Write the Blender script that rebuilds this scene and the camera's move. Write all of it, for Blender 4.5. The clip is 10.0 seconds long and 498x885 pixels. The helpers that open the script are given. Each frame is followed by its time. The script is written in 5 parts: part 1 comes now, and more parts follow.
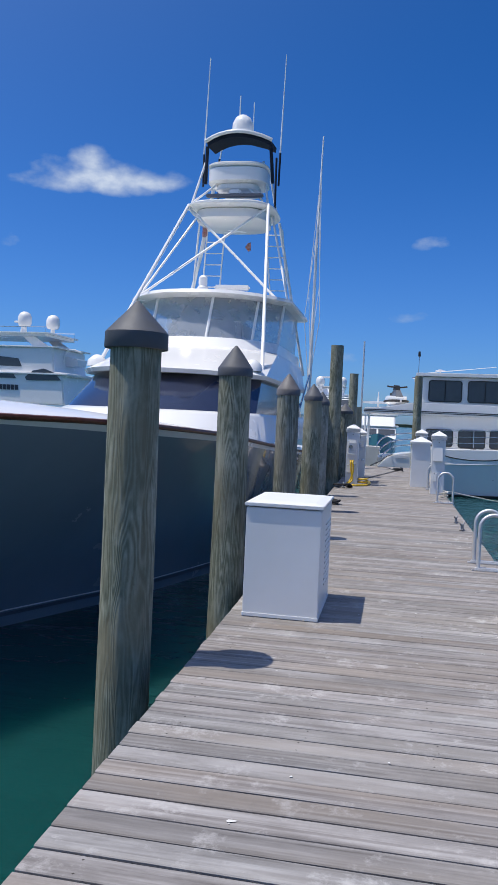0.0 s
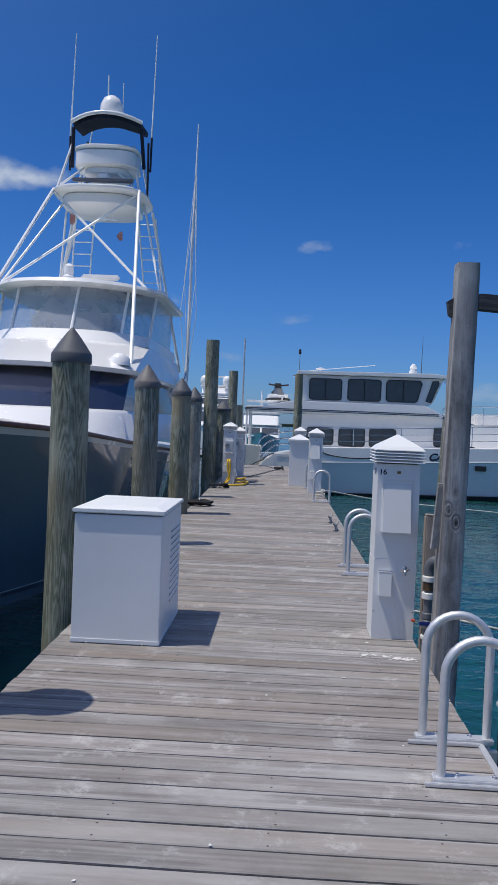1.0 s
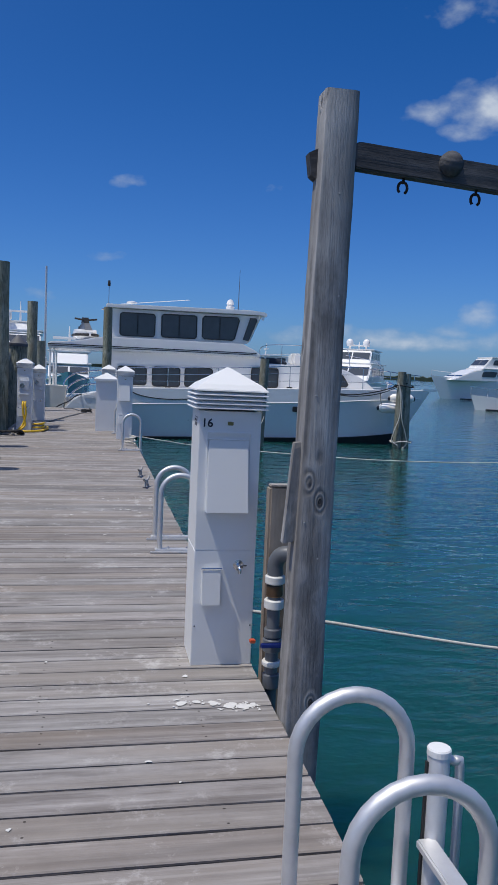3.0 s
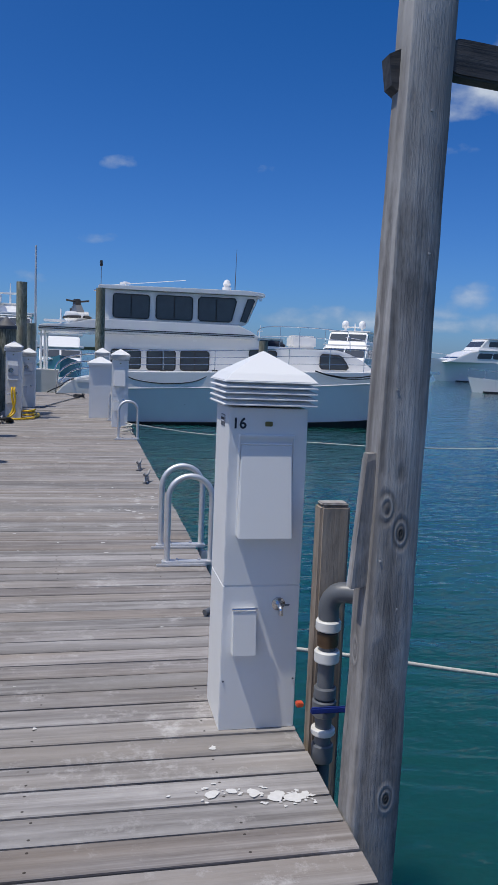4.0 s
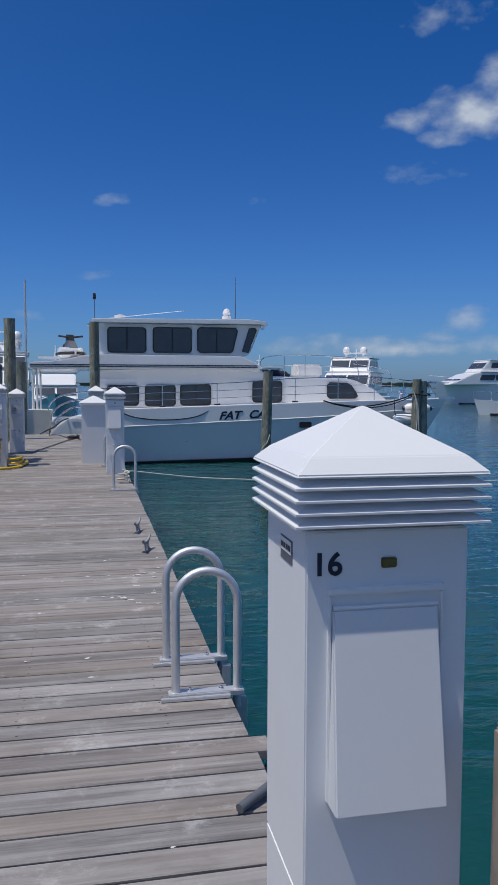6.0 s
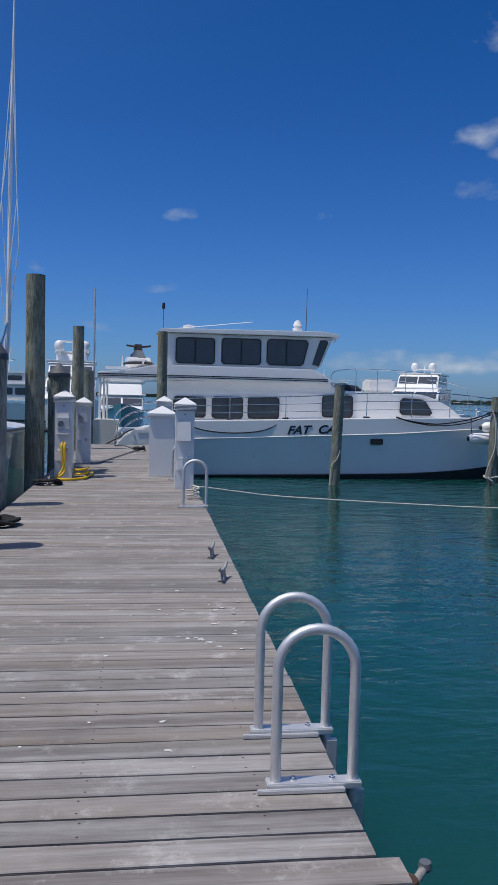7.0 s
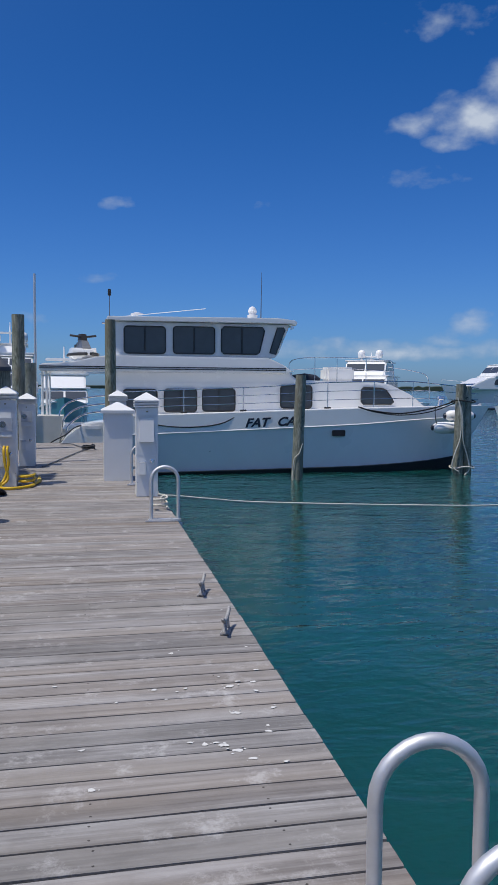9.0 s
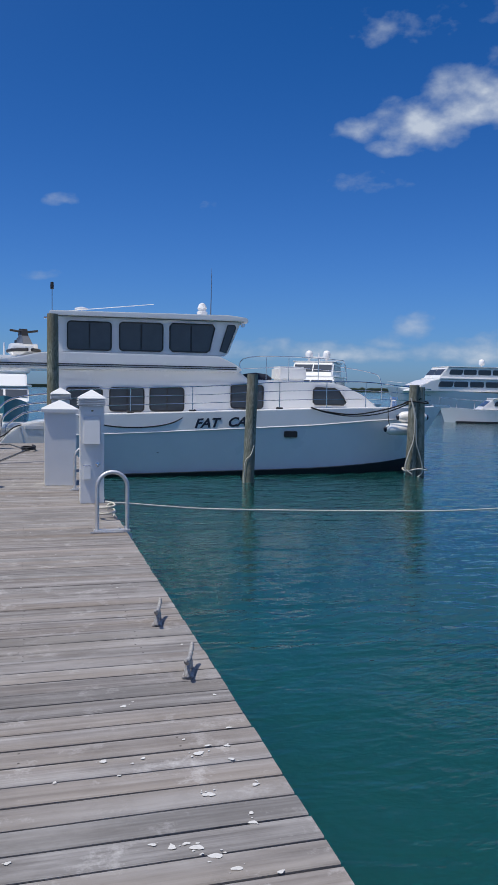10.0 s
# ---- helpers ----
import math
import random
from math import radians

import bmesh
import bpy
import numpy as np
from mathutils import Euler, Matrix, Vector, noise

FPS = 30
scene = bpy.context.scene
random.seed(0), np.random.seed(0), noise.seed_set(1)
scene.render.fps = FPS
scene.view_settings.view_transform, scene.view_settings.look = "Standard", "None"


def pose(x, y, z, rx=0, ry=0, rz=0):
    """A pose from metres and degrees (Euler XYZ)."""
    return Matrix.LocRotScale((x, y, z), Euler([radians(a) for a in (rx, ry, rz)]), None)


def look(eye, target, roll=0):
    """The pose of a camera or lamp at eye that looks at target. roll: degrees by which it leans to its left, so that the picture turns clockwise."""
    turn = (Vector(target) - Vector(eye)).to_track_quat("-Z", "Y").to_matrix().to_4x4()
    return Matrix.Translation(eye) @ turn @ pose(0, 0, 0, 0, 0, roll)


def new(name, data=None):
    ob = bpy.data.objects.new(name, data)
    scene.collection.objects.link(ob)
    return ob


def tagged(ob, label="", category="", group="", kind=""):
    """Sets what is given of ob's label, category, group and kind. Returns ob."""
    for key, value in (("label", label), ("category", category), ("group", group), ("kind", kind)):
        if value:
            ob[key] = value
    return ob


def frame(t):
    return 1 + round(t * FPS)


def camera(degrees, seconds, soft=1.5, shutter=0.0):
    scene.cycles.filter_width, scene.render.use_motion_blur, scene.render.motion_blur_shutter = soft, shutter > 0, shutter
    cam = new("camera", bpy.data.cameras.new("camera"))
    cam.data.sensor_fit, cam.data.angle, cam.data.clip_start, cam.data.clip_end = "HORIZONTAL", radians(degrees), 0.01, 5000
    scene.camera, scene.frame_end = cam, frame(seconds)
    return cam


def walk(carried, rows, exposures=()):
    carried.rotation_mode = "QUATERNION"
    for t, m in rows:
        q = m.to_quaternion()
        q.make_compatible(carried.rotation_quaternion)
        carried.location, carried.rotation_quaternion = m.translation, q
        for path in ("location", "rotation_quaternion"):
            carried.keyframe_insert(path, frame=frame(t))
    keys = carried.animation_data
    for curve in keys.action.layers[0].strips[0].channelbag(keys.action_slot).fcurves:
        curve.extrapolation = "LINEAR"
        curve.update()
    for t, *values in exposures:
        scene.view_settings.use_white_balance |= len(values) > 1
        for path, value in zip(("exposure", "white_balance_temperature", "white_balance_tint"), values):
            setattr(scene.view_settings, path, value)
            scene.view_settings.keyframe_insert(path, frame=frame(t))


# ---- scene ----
cam = camera(35.5, 10.0, 1.25)
PATH = [
    (0, (0.15, -0.173, 1.554), (-0.22, 1.792, 1.493), 2.6),
    (0.5, (0.296, 0.266, 1.519), (0.155, 2.26, 1.475), 2.3),
    (1, (0.396, 0.702, 1.506), (0.308, 2.7, 1.458), 2.3),
    (1.5, (0.456, 1.217, 1.502), (0.503, 3.215, 1.425), 2.4),
    (2, (0.573, 1.697, 1.461), (0.739, 3.687, 1.339), 2.3),
    (2.5, (0.604, 2.152, 1.453), (0.966, 4.113, 1.305), 2.6),
    (4, (0.569, 3.469, 1.456), (0.974, 5.415, 1.232), 2.3),
    (4.5, (0.565, 3.842, 1.472), (0.997, 5.782, 1.248), 1.1),
    (5, (0.633, 4.214, 1.476), (1.016, 6.164, 1.247), -0.7),
    (6.5, (0.723, 5.44, 1.523), (1.109, 7.399, 1.409), 1.0),
    (7, (0.622, 5.827, 1.488), (0.869, 7.808, 1.373), 1.4),
    (7.5, (0.56, 6.179, 1.505), (0.825, 8.158, 1.386), 0.6),
    (8, (0.539, 6.546, 1.518), (0.798, 8.524, 1.387), -0.7),
    (8.5, (0.458, 6.948, 1.501), (0.742, 8.923, 1.359), -0.0),
    (9, (0.395, 7.306, 1.54), (0.788, 9.262, 1.4), 0.4),
    (9.5, (0.431, 7.679, 1.539), (0.856, 9.628, 1.396), 0.6),
    (10, (0.43, 8.102, 1.513), (0.96, 10.026, 1.375), 0.9),
]
EXPOSURES = [(0.0, 0.32), (0.5, 0.09), (1.5, 0.05), (2.5, 0.04), (4.5, 0.06), (5.2, 0.02), (6.5, -0.12), (7.5, 0.05), (9.0, 0.06), (10.0, 0.06)]
walk(cam, [(t, look(eye, target, roll)) for t, eye, target, roll in PATH], EXPOSURES)


# ---- light and air ----
SUN_DIR = Vector((-0.357, -0.100, 1.0)).normalized()
sun_elev = math.asin(SUN_DIR.z)
world = bpy.data.worlds.new("world")
scene.world = world
world.use_nodes = True
wn = world.node_tree.nodes
wl = world.node_tree.links
wn.clear()


def wnode(kind, **sets):
    n = wn.new(kind)
    for k, v in sets.items():
        n.inputs[k].default_value = v
    return n


def wmath(op, a, b=None, c=None):
    n = wn.new("ShaderNodeMath")
    n.operation = op
    for i, v in enumerate((a, b, c)):
        if v is None:
            continue
        if isinstance(v, (int, float)):
            n.inputs[i].default_value = v
        else:
            wl.new(v, n.inputs[i])
    return n.outputs[0]


sky = wn.new("ShaderNodeTexSky")
sky.sky_type = "NISHITA"
sky.sun_disc = False
sky.sun_elevation = sun_elev
sky.sun_rotation = math.atan2(SUN_DIR.x, SUN_DIR.y)
sky.altitude = 0
sky.air_density = 1.0
sky.dust_density = 0.6
sky.ozone_density = 6.0
geo_dir = wn.new("ShaderNodeTexCoord").outputs["Generated"]
sep = wn.new("ShaderNodeSeparateXYZ")
wl.new(geo_dir, sep.inputs[0])
azimuth = wmath("MULTIPLY", wmath("ARCTAN2", sep.outputs[0], sep.outputs[1]), 57.2958)
height = wmath("MULTIPLY", wmath("ARCSINE", sep.outputs[2]), 57.2958)
cmb = wn.new("ShaderNodeCombineXYZ")
wl.new(azimuth, cmb.inputs[0])
wl.new(wmath("MULTIPLY", height, 1.6), cmb.inputs[1])
puffs = wnode("ShaderNodeTexNoise", Scale=0.40, Detail=6.0, Roughness=0.5)
wl.new(cmb.outputs[0], puffs.inputs["Vector"])
thin = wnode("ShaderNodeTexNoise", Scale=0.13, Detail=5.0, Roughness=0.6)
wl.new(cmb.outputs[0], thin.inputs["Vector"])
# fair-weather clouds: azimuth, height above the horizon, half-width, half-height (degrees), thickness
CLOUDS = [
    (-22.4, 16.0, 4.2, 1.4, 1.15), (-22.7, 17.1, 1.8, 1.1, 1.1), (-25.6, 15.6, 2.4, 0.8, 0.95), (-18.4, 16.2, 2.6, 0.9, 1.05), (-27.8, 11.4, 1.0, 0.7, 0.4),
    (31.0, 19.0, 4.2, 2.3, 1.2), (27.4, 17.9, 3.2, 2.0, 1.15), (23.2, 17.8, 2.6, 1.1, 0.72), (25.6, 16.6, 2.0, 0.9, 0.85), (37.0, 19.6, 6.0, 2.9, 1.2),
    (23.6, 14.4, 3.0, 0.9, 0.62), (25.4, 23.7, 4.2, 1.5, 0.54), (31.6, 24.5, 2.4, 1.2, 0.56), (27.2, 4.2, 1.5, 1.4, 0.95), (25.6, 3.5, 2.4, 1.0, 0.8),
    (19.5, 2.6, 7.5, 1.0, 0.88), (33.0, 2.8, 7.0, 1.4, 0.9), (1.7, 12.8, 1.8, 0.6, 0.58), (11.9, 12.9, 1.5, 0.55, 0.46), (0.4, 7.7, 1.8, 0.6, 0.58),
    (-9.3, 8.8, 2.0, 0.8, 0.66), (-4.3, 4.7, 1.6, 0.6, 0.5), (-6.1, 15.4, 1.2, 0.45, 0.42), (-17.0, 6.0, 4.0, 1.0, 0.45), (2.0, 1.8, 9.0, 0.9, 0.45),
    # unseen clouds beyond the view, added to brighten shaded white sides
    (55.0, 18.0, 9.0, 4.0, 1.1), (-60.0, 14.0, 10.0, 4.0, 1.1), (80.0, 9.0, 12.0, 4.0, 1.1), (-88.0, 11.0, 12.0, 5.0, 1.1), (108.0, 17.0, 12.0, 5.0, 1.1),
    (132.0, 9.0, 14.0, 4.5, 1.1), (160.0, 18.0, 14.0, 6.0, 1.1), (-118.0, 12.0, 14.0, 5.0, 1.1), (-146.0, 8.0, 13.0, 4.0, 1.1), (-168.0, 16.0, 13.0, 6.0, 1.1), (175.0, 6.0, 16.0, 3.5, 1.1),
]
cover = 0.0
for az, el, ra, rh, thick in CLOUDS:
    u = wmath("DIVIDE", wmath("SUBTRACT", azimuth, az), ra)
    v = wmath("DIVIDE", wmath("SUBTRACT", height, el), rh)
    v = wmath("ADD", v, wmath("MULTIPLY", wmath("MINIMUM", v, 0.0), 0.6))  # flatter bases
    r = wmath("ADD", wmath("MULTIPLY", u, u), wmath("MULTIPLY", v, v))
    fall = wmath("MULTIPLY", wmath("MAXIMUM", wmath("SUBTRACT", 1.0, wmath("MULTIPLY", r, 0.5)), 0.0), thick)
    cover = wmath("MAXIMUM", fall, cover)
lump = wmath("MULTIPLY_ADD", wmath("SUBTRACT", puffs.outputs["Fac"], 0.5), 2.3, wmath("SUBTRACT", wmath("MULTIPLY", cover, 1.25), 0.50))
amount = wmath("MULTIPLY", wmath("MINIMUM", wmath("MAXIMUM", wmath("MULTIPLY", lump, 0.85), 0.0), 1.0), 0.85)
amount = wmath("MULTIPLY", amount, wmath("MINIMUM", wmath("MULTIPLY", cover, 3.0), 1.0))
cloud_col = wn.new("ShaderNodeMix")
cloud_col.data_type = "RGBA"
cloud_col.inputs[6].default_value = (2.6, 3.4, 4.6, 1)
cloud_col.inputs[7].default_value = (5.6, 6.2, 7.0, 1)
wl.new(wmath("MINIMUM", wmath("MAXIMUM", wmath("MULTIPLY", lump, 0.9), 0.0), 1.0), cloud_col.inputs[0])
grade = wn.new("ShaderNodeMix")
grade.data_type = "RGBA"
grade.blend_type = "MULTIPLY"
grade.inputs[0].default_value = 1.0
haze = wn.new("ShaderNodeValToRGB")
haze.color_ramp.elements[0].color = (0.42, 0.64, 1.08, 1)
haze.color_ramp.elements[1].color = (0.066, 0.42, 0.84, 1)
wl.new(wmath("POWER", wmath("MAXIMUM", wmath("DIVIDE", height, 28.0), 0.0), 0.7), haze.inputs[0])
wl.new(haze.outputs[0], grade.inputs[7])
wl.new(sky.outputs[0], grade.inputs[6])
# aureole round the sun, added broad and strong as fill for the shade
toward = wn.new("ShaderNodeVectorMath")
toward.operation = "DOT_PRODUCT"
wl.new(geo_dir, toward.inputs[0])
toward.inputs[1].default_value = SUN_DIR
aureole_fill = wn.new("ShaderNodeMix")
aureole_fill.data_type = "RGBA"
aureole_fill.blend_type = "ADD"
aureole_fill.inputs[0].default_value = 1.0
glow = wn.new("ShaderNodeMix")
glow.data_type = "RGBA"
glow.inputs[6].default_value = (0, 0, 0, 1)
glow.inputs[7].default_value = (4.0, 4.1, 4.3, 1)
wl.new(wmath("POWER", wmath("MAXIMUM", toward.outputs["Value"], 0.0), 3.5), glow.inputs[0])
wl.new(grade.outputs[2], aureole_fill.inputs[6])
wl.new(glow.outputs[2], aureole_fill.inputs[7])
mixed = wn.new("ShaderNodeMix")
mixed.data_type = "RGBA"
wl.new(amount, mixed.inputs[0])
wl.new(aureole_fill.outputs[2], mixed.inputs[6])
wl.new(cloud_col.outputs[2], mixed.inputs[7])
back = wnode("ShaderNodeBackground", Strength=0.10)
wl.new(mixed.outputs[2], back.inputs["Color"])
wout = wn.new("ShaderNodeOutputWorld")
wl.new(back.outputs[0], wout.inputs["Surface"])

sun_data = bpy.data.lights.new("sun", "SUN")
sun_data.energy = 3.25
sun_data.angle = radians(0.53)
sun_data.color = (1.0, 0.94, 0.84)
sun_ob = new("sun", sun_data)
sun_ob.matrix_world = look(SUN_DIR * 50, (0, 0, 0))


# ---- materials ----
def nodes_of(name):
    m = bpy.data.materials.new(name)
    m.use_nodes = True
    t = m.node_tree
    return m, t, t.nodes["Principled BSDF"]


def coords(t, scale=(1, 1, 1), random_shift=False):
    tc = t.nodes.new("ShaderNodeTexCoord")
    mp = t.nodes.new("ShaderNodeMapping")
    mp.inputs["Scale"].default_value = scale
    src = tc.outputs["Object"]
    if random_shift:
        info = t.nodes.new("ShaderNodeObjectInfo")
        sc = t.nodes.new("ShaderNodeVectorMath")
        sc.operation = "SCALE"
        sc.inputs[0].default_value = (37.0, 91.0, 53.0)
        t.links.new(info.outputs["Random"], sc.inputs["Scale"])
        ad = t.nodes.new("ShaderNodeVectorMath")
        t.links.new(src, ad.inputs[0])
        t.links.new(sc.outputs[0], ad.inputs[1])
        src = ad.outputs[0]
    t.links.new(src, mp.inputs["Vector"])
    return mp.outputs[0]


def noise_of(t, vec, scale, detail=4, rough=0.55, distort=0.0):
    n = t.nodes.new("ShaderNodeTexNoise")
    n.inputs["Scale"].default_value = scale
    n.inputs["Detail"].default_value = detail
    n.inputs["Roughness"].default_value = rough
    n.inputs["Distortion"].default_value = distort
    t.links.new(vec, n.inputs["Vector"])
    return n.outputs["Fac"]


def ramp(t, fac, stops):
    r = t.nodes.new("ShaderNodeValToRGB")
    e = r.color_ramp.elements
    while len(e) < len(stops):
        e.new(0.5)
    for el, (p, c) in zip(e, stops):
        el.position = p
        el.color = (*c, 1) if len(c) == 3 else c
    t.links.new(fac, r.inputs[0])
    return r.outputs[0]


def mix(t, fac, a, b, how="MIX"):
    n = t.nodes.new("ShaderNodeMix")
    n.data_type = "RGBA"
    n.blend_type = how
    for sock, v in ((n.inputs[0], fac), (n.inputs[6], a), (n.inputs[7], b)):
        if isinstance(v, (int, float)):
            sock.default_value = v
        elif isinstance(v, tuple):
            sock.default_value = (*v, 1)
        else:
            t.links.new(v, sock)
    return n.outputs[2]


def mth(t, op, a, b=0.0):
    n = t.nodes.new("ShaderNodeMath")
    n.operation = op
    for i, v in enumerate((a, b)):
        if isinstance(v, (int, float)):
            n.inputs[i].default_value = v
        else:
            t.links.new(v, n.inputs[i])
    return n.outputs[0]


def bump(t, bsdf, h, strength=0.3, dist=0.01):
    b = t.nodes.new("ShaderNodeBump")
    b.inputs["Strength"].default_value = strength
    b.inputs["Distance"].default_value = dist
    t.links.new(h, b.inputs["Height"])
    t.links.new(b.outputs[0], bsdf.inputs["Normal"])


def plain(name, col, rough=0.5, metal=0.0, vary=0.12, scale=6.0, bumpy=0.05, coat=0.0, dirt=None):
    """Paint, plastic, gelcoat or metal with faint soiling at two scales."""
    m, t, b = nodes_of(name)
    v = coords(t)
    n1 = noise_of(t, v, scale, 5)
    n2 = noise_of(t, v, scale * 9, 3)
    dark = tuple(c * (1 - vary) for c in col) if dirt is None else dirt
    f = ramp(t, n1, [(0.35, (0, 0, 0)), (0.75, (1, 1, 1))])
    c = mix(t, f, col, mix(t, vary * 2.5 if dirt else 1.0, col, dark))
    c = mix(t, mth(t, "MULTIPLY", n2, vary * 0.6), c, tuple(x * 0.75 for x in col))
    t.links.new(c, b.inputs["Base Color"])
    r = mth(t, "ADD", mth(t, "MULTIPLY", n1, 0.18), rough - 0.09)
    t.links.new(r, b.inputs["Roughness"])
    b.inputs["Metallic"].default_value = metal
    b.inputs["Coat Weight"].default_value = coat
    if bumpy:
        bump(t, b, n2, bumpy, 0.004)
    return m


def timber(name, dark, mid, light, axis="X", grain=60.0, rough=0.85, tint=None, knots=False, strength=0.5, swirl=0.5, stretch=0.06, swirl_scale=3.0, nails=False):
    """Weathered timber: fine long grain, cathedral figure as contours of a stretched field, bleached and stained patches."""
    m, t, b = nodes_of(name)

    def along(s):
        return {"X": (s, 1, 1), "Y": (1, s, 1), "Z": (1, 1, s)}[axis]
    v = coords(t, along(0.035), True)
    vw = coords(t, along(0.35), True)
    fine = noise_of(t, v, grain, 5, 0.7, 0.3)
    big = noise_of(t, vw, 5.0, 5, 0.6)
    small = noise_of(t, vw, 26.0, 4, 0.65)
    field = noise_of(t, coords(t, along(stretch), True), swirl_scale, 2, 0.45, 0.25)
    turns = mth(t, "MULTIPLY", field, 95.0)
    if knots:
        vo = t.nodes.new("ShaderNodeTexVoronoi")
        vo.inputs["Scale"].default_value = 1.0
        vo.inputs["Randomness"].default_value = 0.85
        t.links.new(coords(t, {"X": (4.4, 8.5, 8.5), "Y": (8.5, 4.4, 8.5), "Z": (8.5, 8.5, 4.4)}[axis], True), vo.inputs["Vector"])
        close = mth(t, "POWER", mth(t, "SUBTRACT", 1.0, mth(t, "MINIMUM", mth(t, "MULTIPLY", vo.outputs["Distance"], 2.7), 1.0)), 2.0)
        turns = mth(t, "ADD", turns, mth(t, "MULTIPLY", close, 20.0))
    rings = mth(t, "ADD", mth(t, "MULTIPLY", mth(t, "SINE", turns), 0.5), 0.5)
    g = mth(t, "ADD", mth(t, "MULTIPLY", fine, 1.0 - swirl * 0.5), mth(t, "MULTIPLY", mth(t, "SUBTRACT", rings, 0.5), swirl * 0.42))
    g = mth(t, "ADD", g, mth(t, "MULTIPLY", mth(t, "SUBTRACT", small, 0.5), 0.55))
    g = mth(t, "ADD", g, 0.25 * swirl)
    col = ramp(t, g, [(0.18, dark), (0.47, mid), (0.80, light)])
    info = t.nodes.new("ShaderNodeObjectInfo")
    col = mix(t, ramp(t, big, [(0.42, (0, 0, 0)), (0.64, (0.5, 0.5, 0.5))]), col, tuple(c * 0.68 for c in mid))
    bleach = noise_of(t, coords(t, along(0.5), True), 2.3, 6, 0.7)
    col = mix(t, ramp(t, bleach, [(0.50, (0, 0, 0)), (0.64, (0.65, 0.65, 0.65))]), col, light)
    if tint:
        warp = noise_of(t, vw, 3.0, 3)
        col = mix(t, ramp(t, warp, [(0.45, (0, 0, 0)), (0.65, (0.7, 0.7, 0.7))]), col, tint)
    if knots:
        col = mix(t, ramp(t, vo.outputs["Distance"], [(0.06, (0.95, 0.95, 0.95)), (0.12, (0, 0, 0))]), col, tuple(c * 0.55 for c in dark))
    if nails:
        tc = t.nodes.new("ShaderNodeTexCoord")
        sp = t.nodes.new("ShaderNodeSeparateXYZ")
        t.links.new(tc.outputs["Object"], sp.inputs[0])
        ux = mth(t, "MULTIPLY", mth(t, "SUBTRACT", mth(t, "FRACT", mth(t, "ADD", mth(t, "MULTIPLY", sp.outputs[0], 3.85), mth(t, "MULTIPLY", info.outputs["Random"], 0.06))), 0.42), 0.61)
        uy = mth(t, "SUBTRACT", mth(t, "ABSOLUTE", sp.outputs[1]), 0.043)
        d2 = mth(t, "ADD", mth(t, "MULTIPLY", ux, ux), mth(t, "MULTIPLY", uy, uy))
        hole = mth(t, "MULTIPLY", mth(t, "LESS_THAN", d2, 0.0000225), mth(t, "GREATER_THAN", mth(t, "FRACT", mth(t, "MULTIPLY", info.outputs["Random"], 13.7)), 0.68))
        geo = t.nodes.new("ShaderNodeNewGeometry")
        salt = noise_of(t, geo.outputs["Position"], 3.2, 9, 0.78)
        col = mix(t, ramp(t, salt, [(0.55, (0, 0, 0)), (0.66, (0.6, 0.6, 0.6))]), col, (0.52, 0.50, 0.49))
        damp = noise_of(t, geo.outputs["Position"], 1.7, 6, 0.7)
        col = mix(t, ramp(t, damp, [(0.50, (0, 0, 0)), (0.66, (0.4, 0.4, 0.4))]), col, (0.16, 0.145, 0.135))
        col = mix(t, mth(t, "MULTIPLY", hole, 0.85), col, (0.03, 0.025, 0.022))
    tone = mth(t, "ADD", mth(t, "MULTIPLY", info.outputs["Random"], 0.28), 0.86)
    hsv = t.nodes.new("ShaderNodeHueSaturation")
    t.links.new(tone, hsv.inputs["Value"])
    t.links.new(mth(t, "ADD", mth(t, "MULTIPLY", mth(t, "FRACT", mth(t, "MULTIPLY", info.outputs["Random"], 7.3)), 0.7), 0.6), hsv.inputs["Saturation"])
    t.links.new(col, hsv.inputs["Color"])
    t.links.new(hsv.outputs[0], b.inputs["Base Color"])
    b.inputs["Roughness"].default_value = rough
    b.inputs["Specular IOR Level"].default_value = 0.25
    bump(t, b, mth(t, "ADD", g, mth(t, "MULTIPLY", big, 0.4)), strength, 0.006)
    return m


def glassy(name, col, rough=0.05, alpha=1.0):
    m, t, b = nodes_of(name)
    n = noise_of(t, coords(t), 3.0, 3)
    t.links.new(mix(t, n, col, tuple(c * 0.7 for c in col)), b.inputs["Base Color"])
    b.inputs["Roughness"].default_value = rough
    b.inputs["Specular IOR Level"].default_value = 0.6
    b.inputs["Alpha"].default_value = alpha
    return m


DECK = timber("deck_board_wood", (0.11, 0.099, 0.096), (0.245, 0.229, 0.223), (0.42, 0.402, 0.395), "X", 55, 0.9, (0.27, 0.235, 0.205), strength=0.5, swirl=0.45, stretch=0.045, swirl_scale=2.6, nails=True)
PILE = timber("green_pile_wood", (0.042, 0.047, 0.036), (0.180, 0.195, 0.152), (0.43, 0.43, 0.36), "Z", 26, 0.9, (0.215, 0.19, 0.135), strength=1.0, swirl=0.62, stretch=0.10, swirl_scale=7.0)
POST = timber("grey_post_wood", (0.085, 0.076, 0.070), (0.265, 0.248, 0.236), (0.50, 0.48, 0.46), "Z", 60, 0.85, (0.20, 0.175, 0.155), knots=True, strength=1.0, swirl=0.75, stretch=0.05, swirl_scale=2.6)
RAWWOOD = timber("brown_stake_wood", (0.09, 0.06, 0.038), (0.27, 0.185, 0.112), (0.42, 0.315, 0.21), "Z", 40, 0.85, strength=0.7)
DARKBEAM = timber("charred_beam_wood", (0.03, 0.03, 0.033), (0.07, 0.072, 0.08), (0.13, 0.13, 0.14), "X", 45, 0.75, strength=0.6)
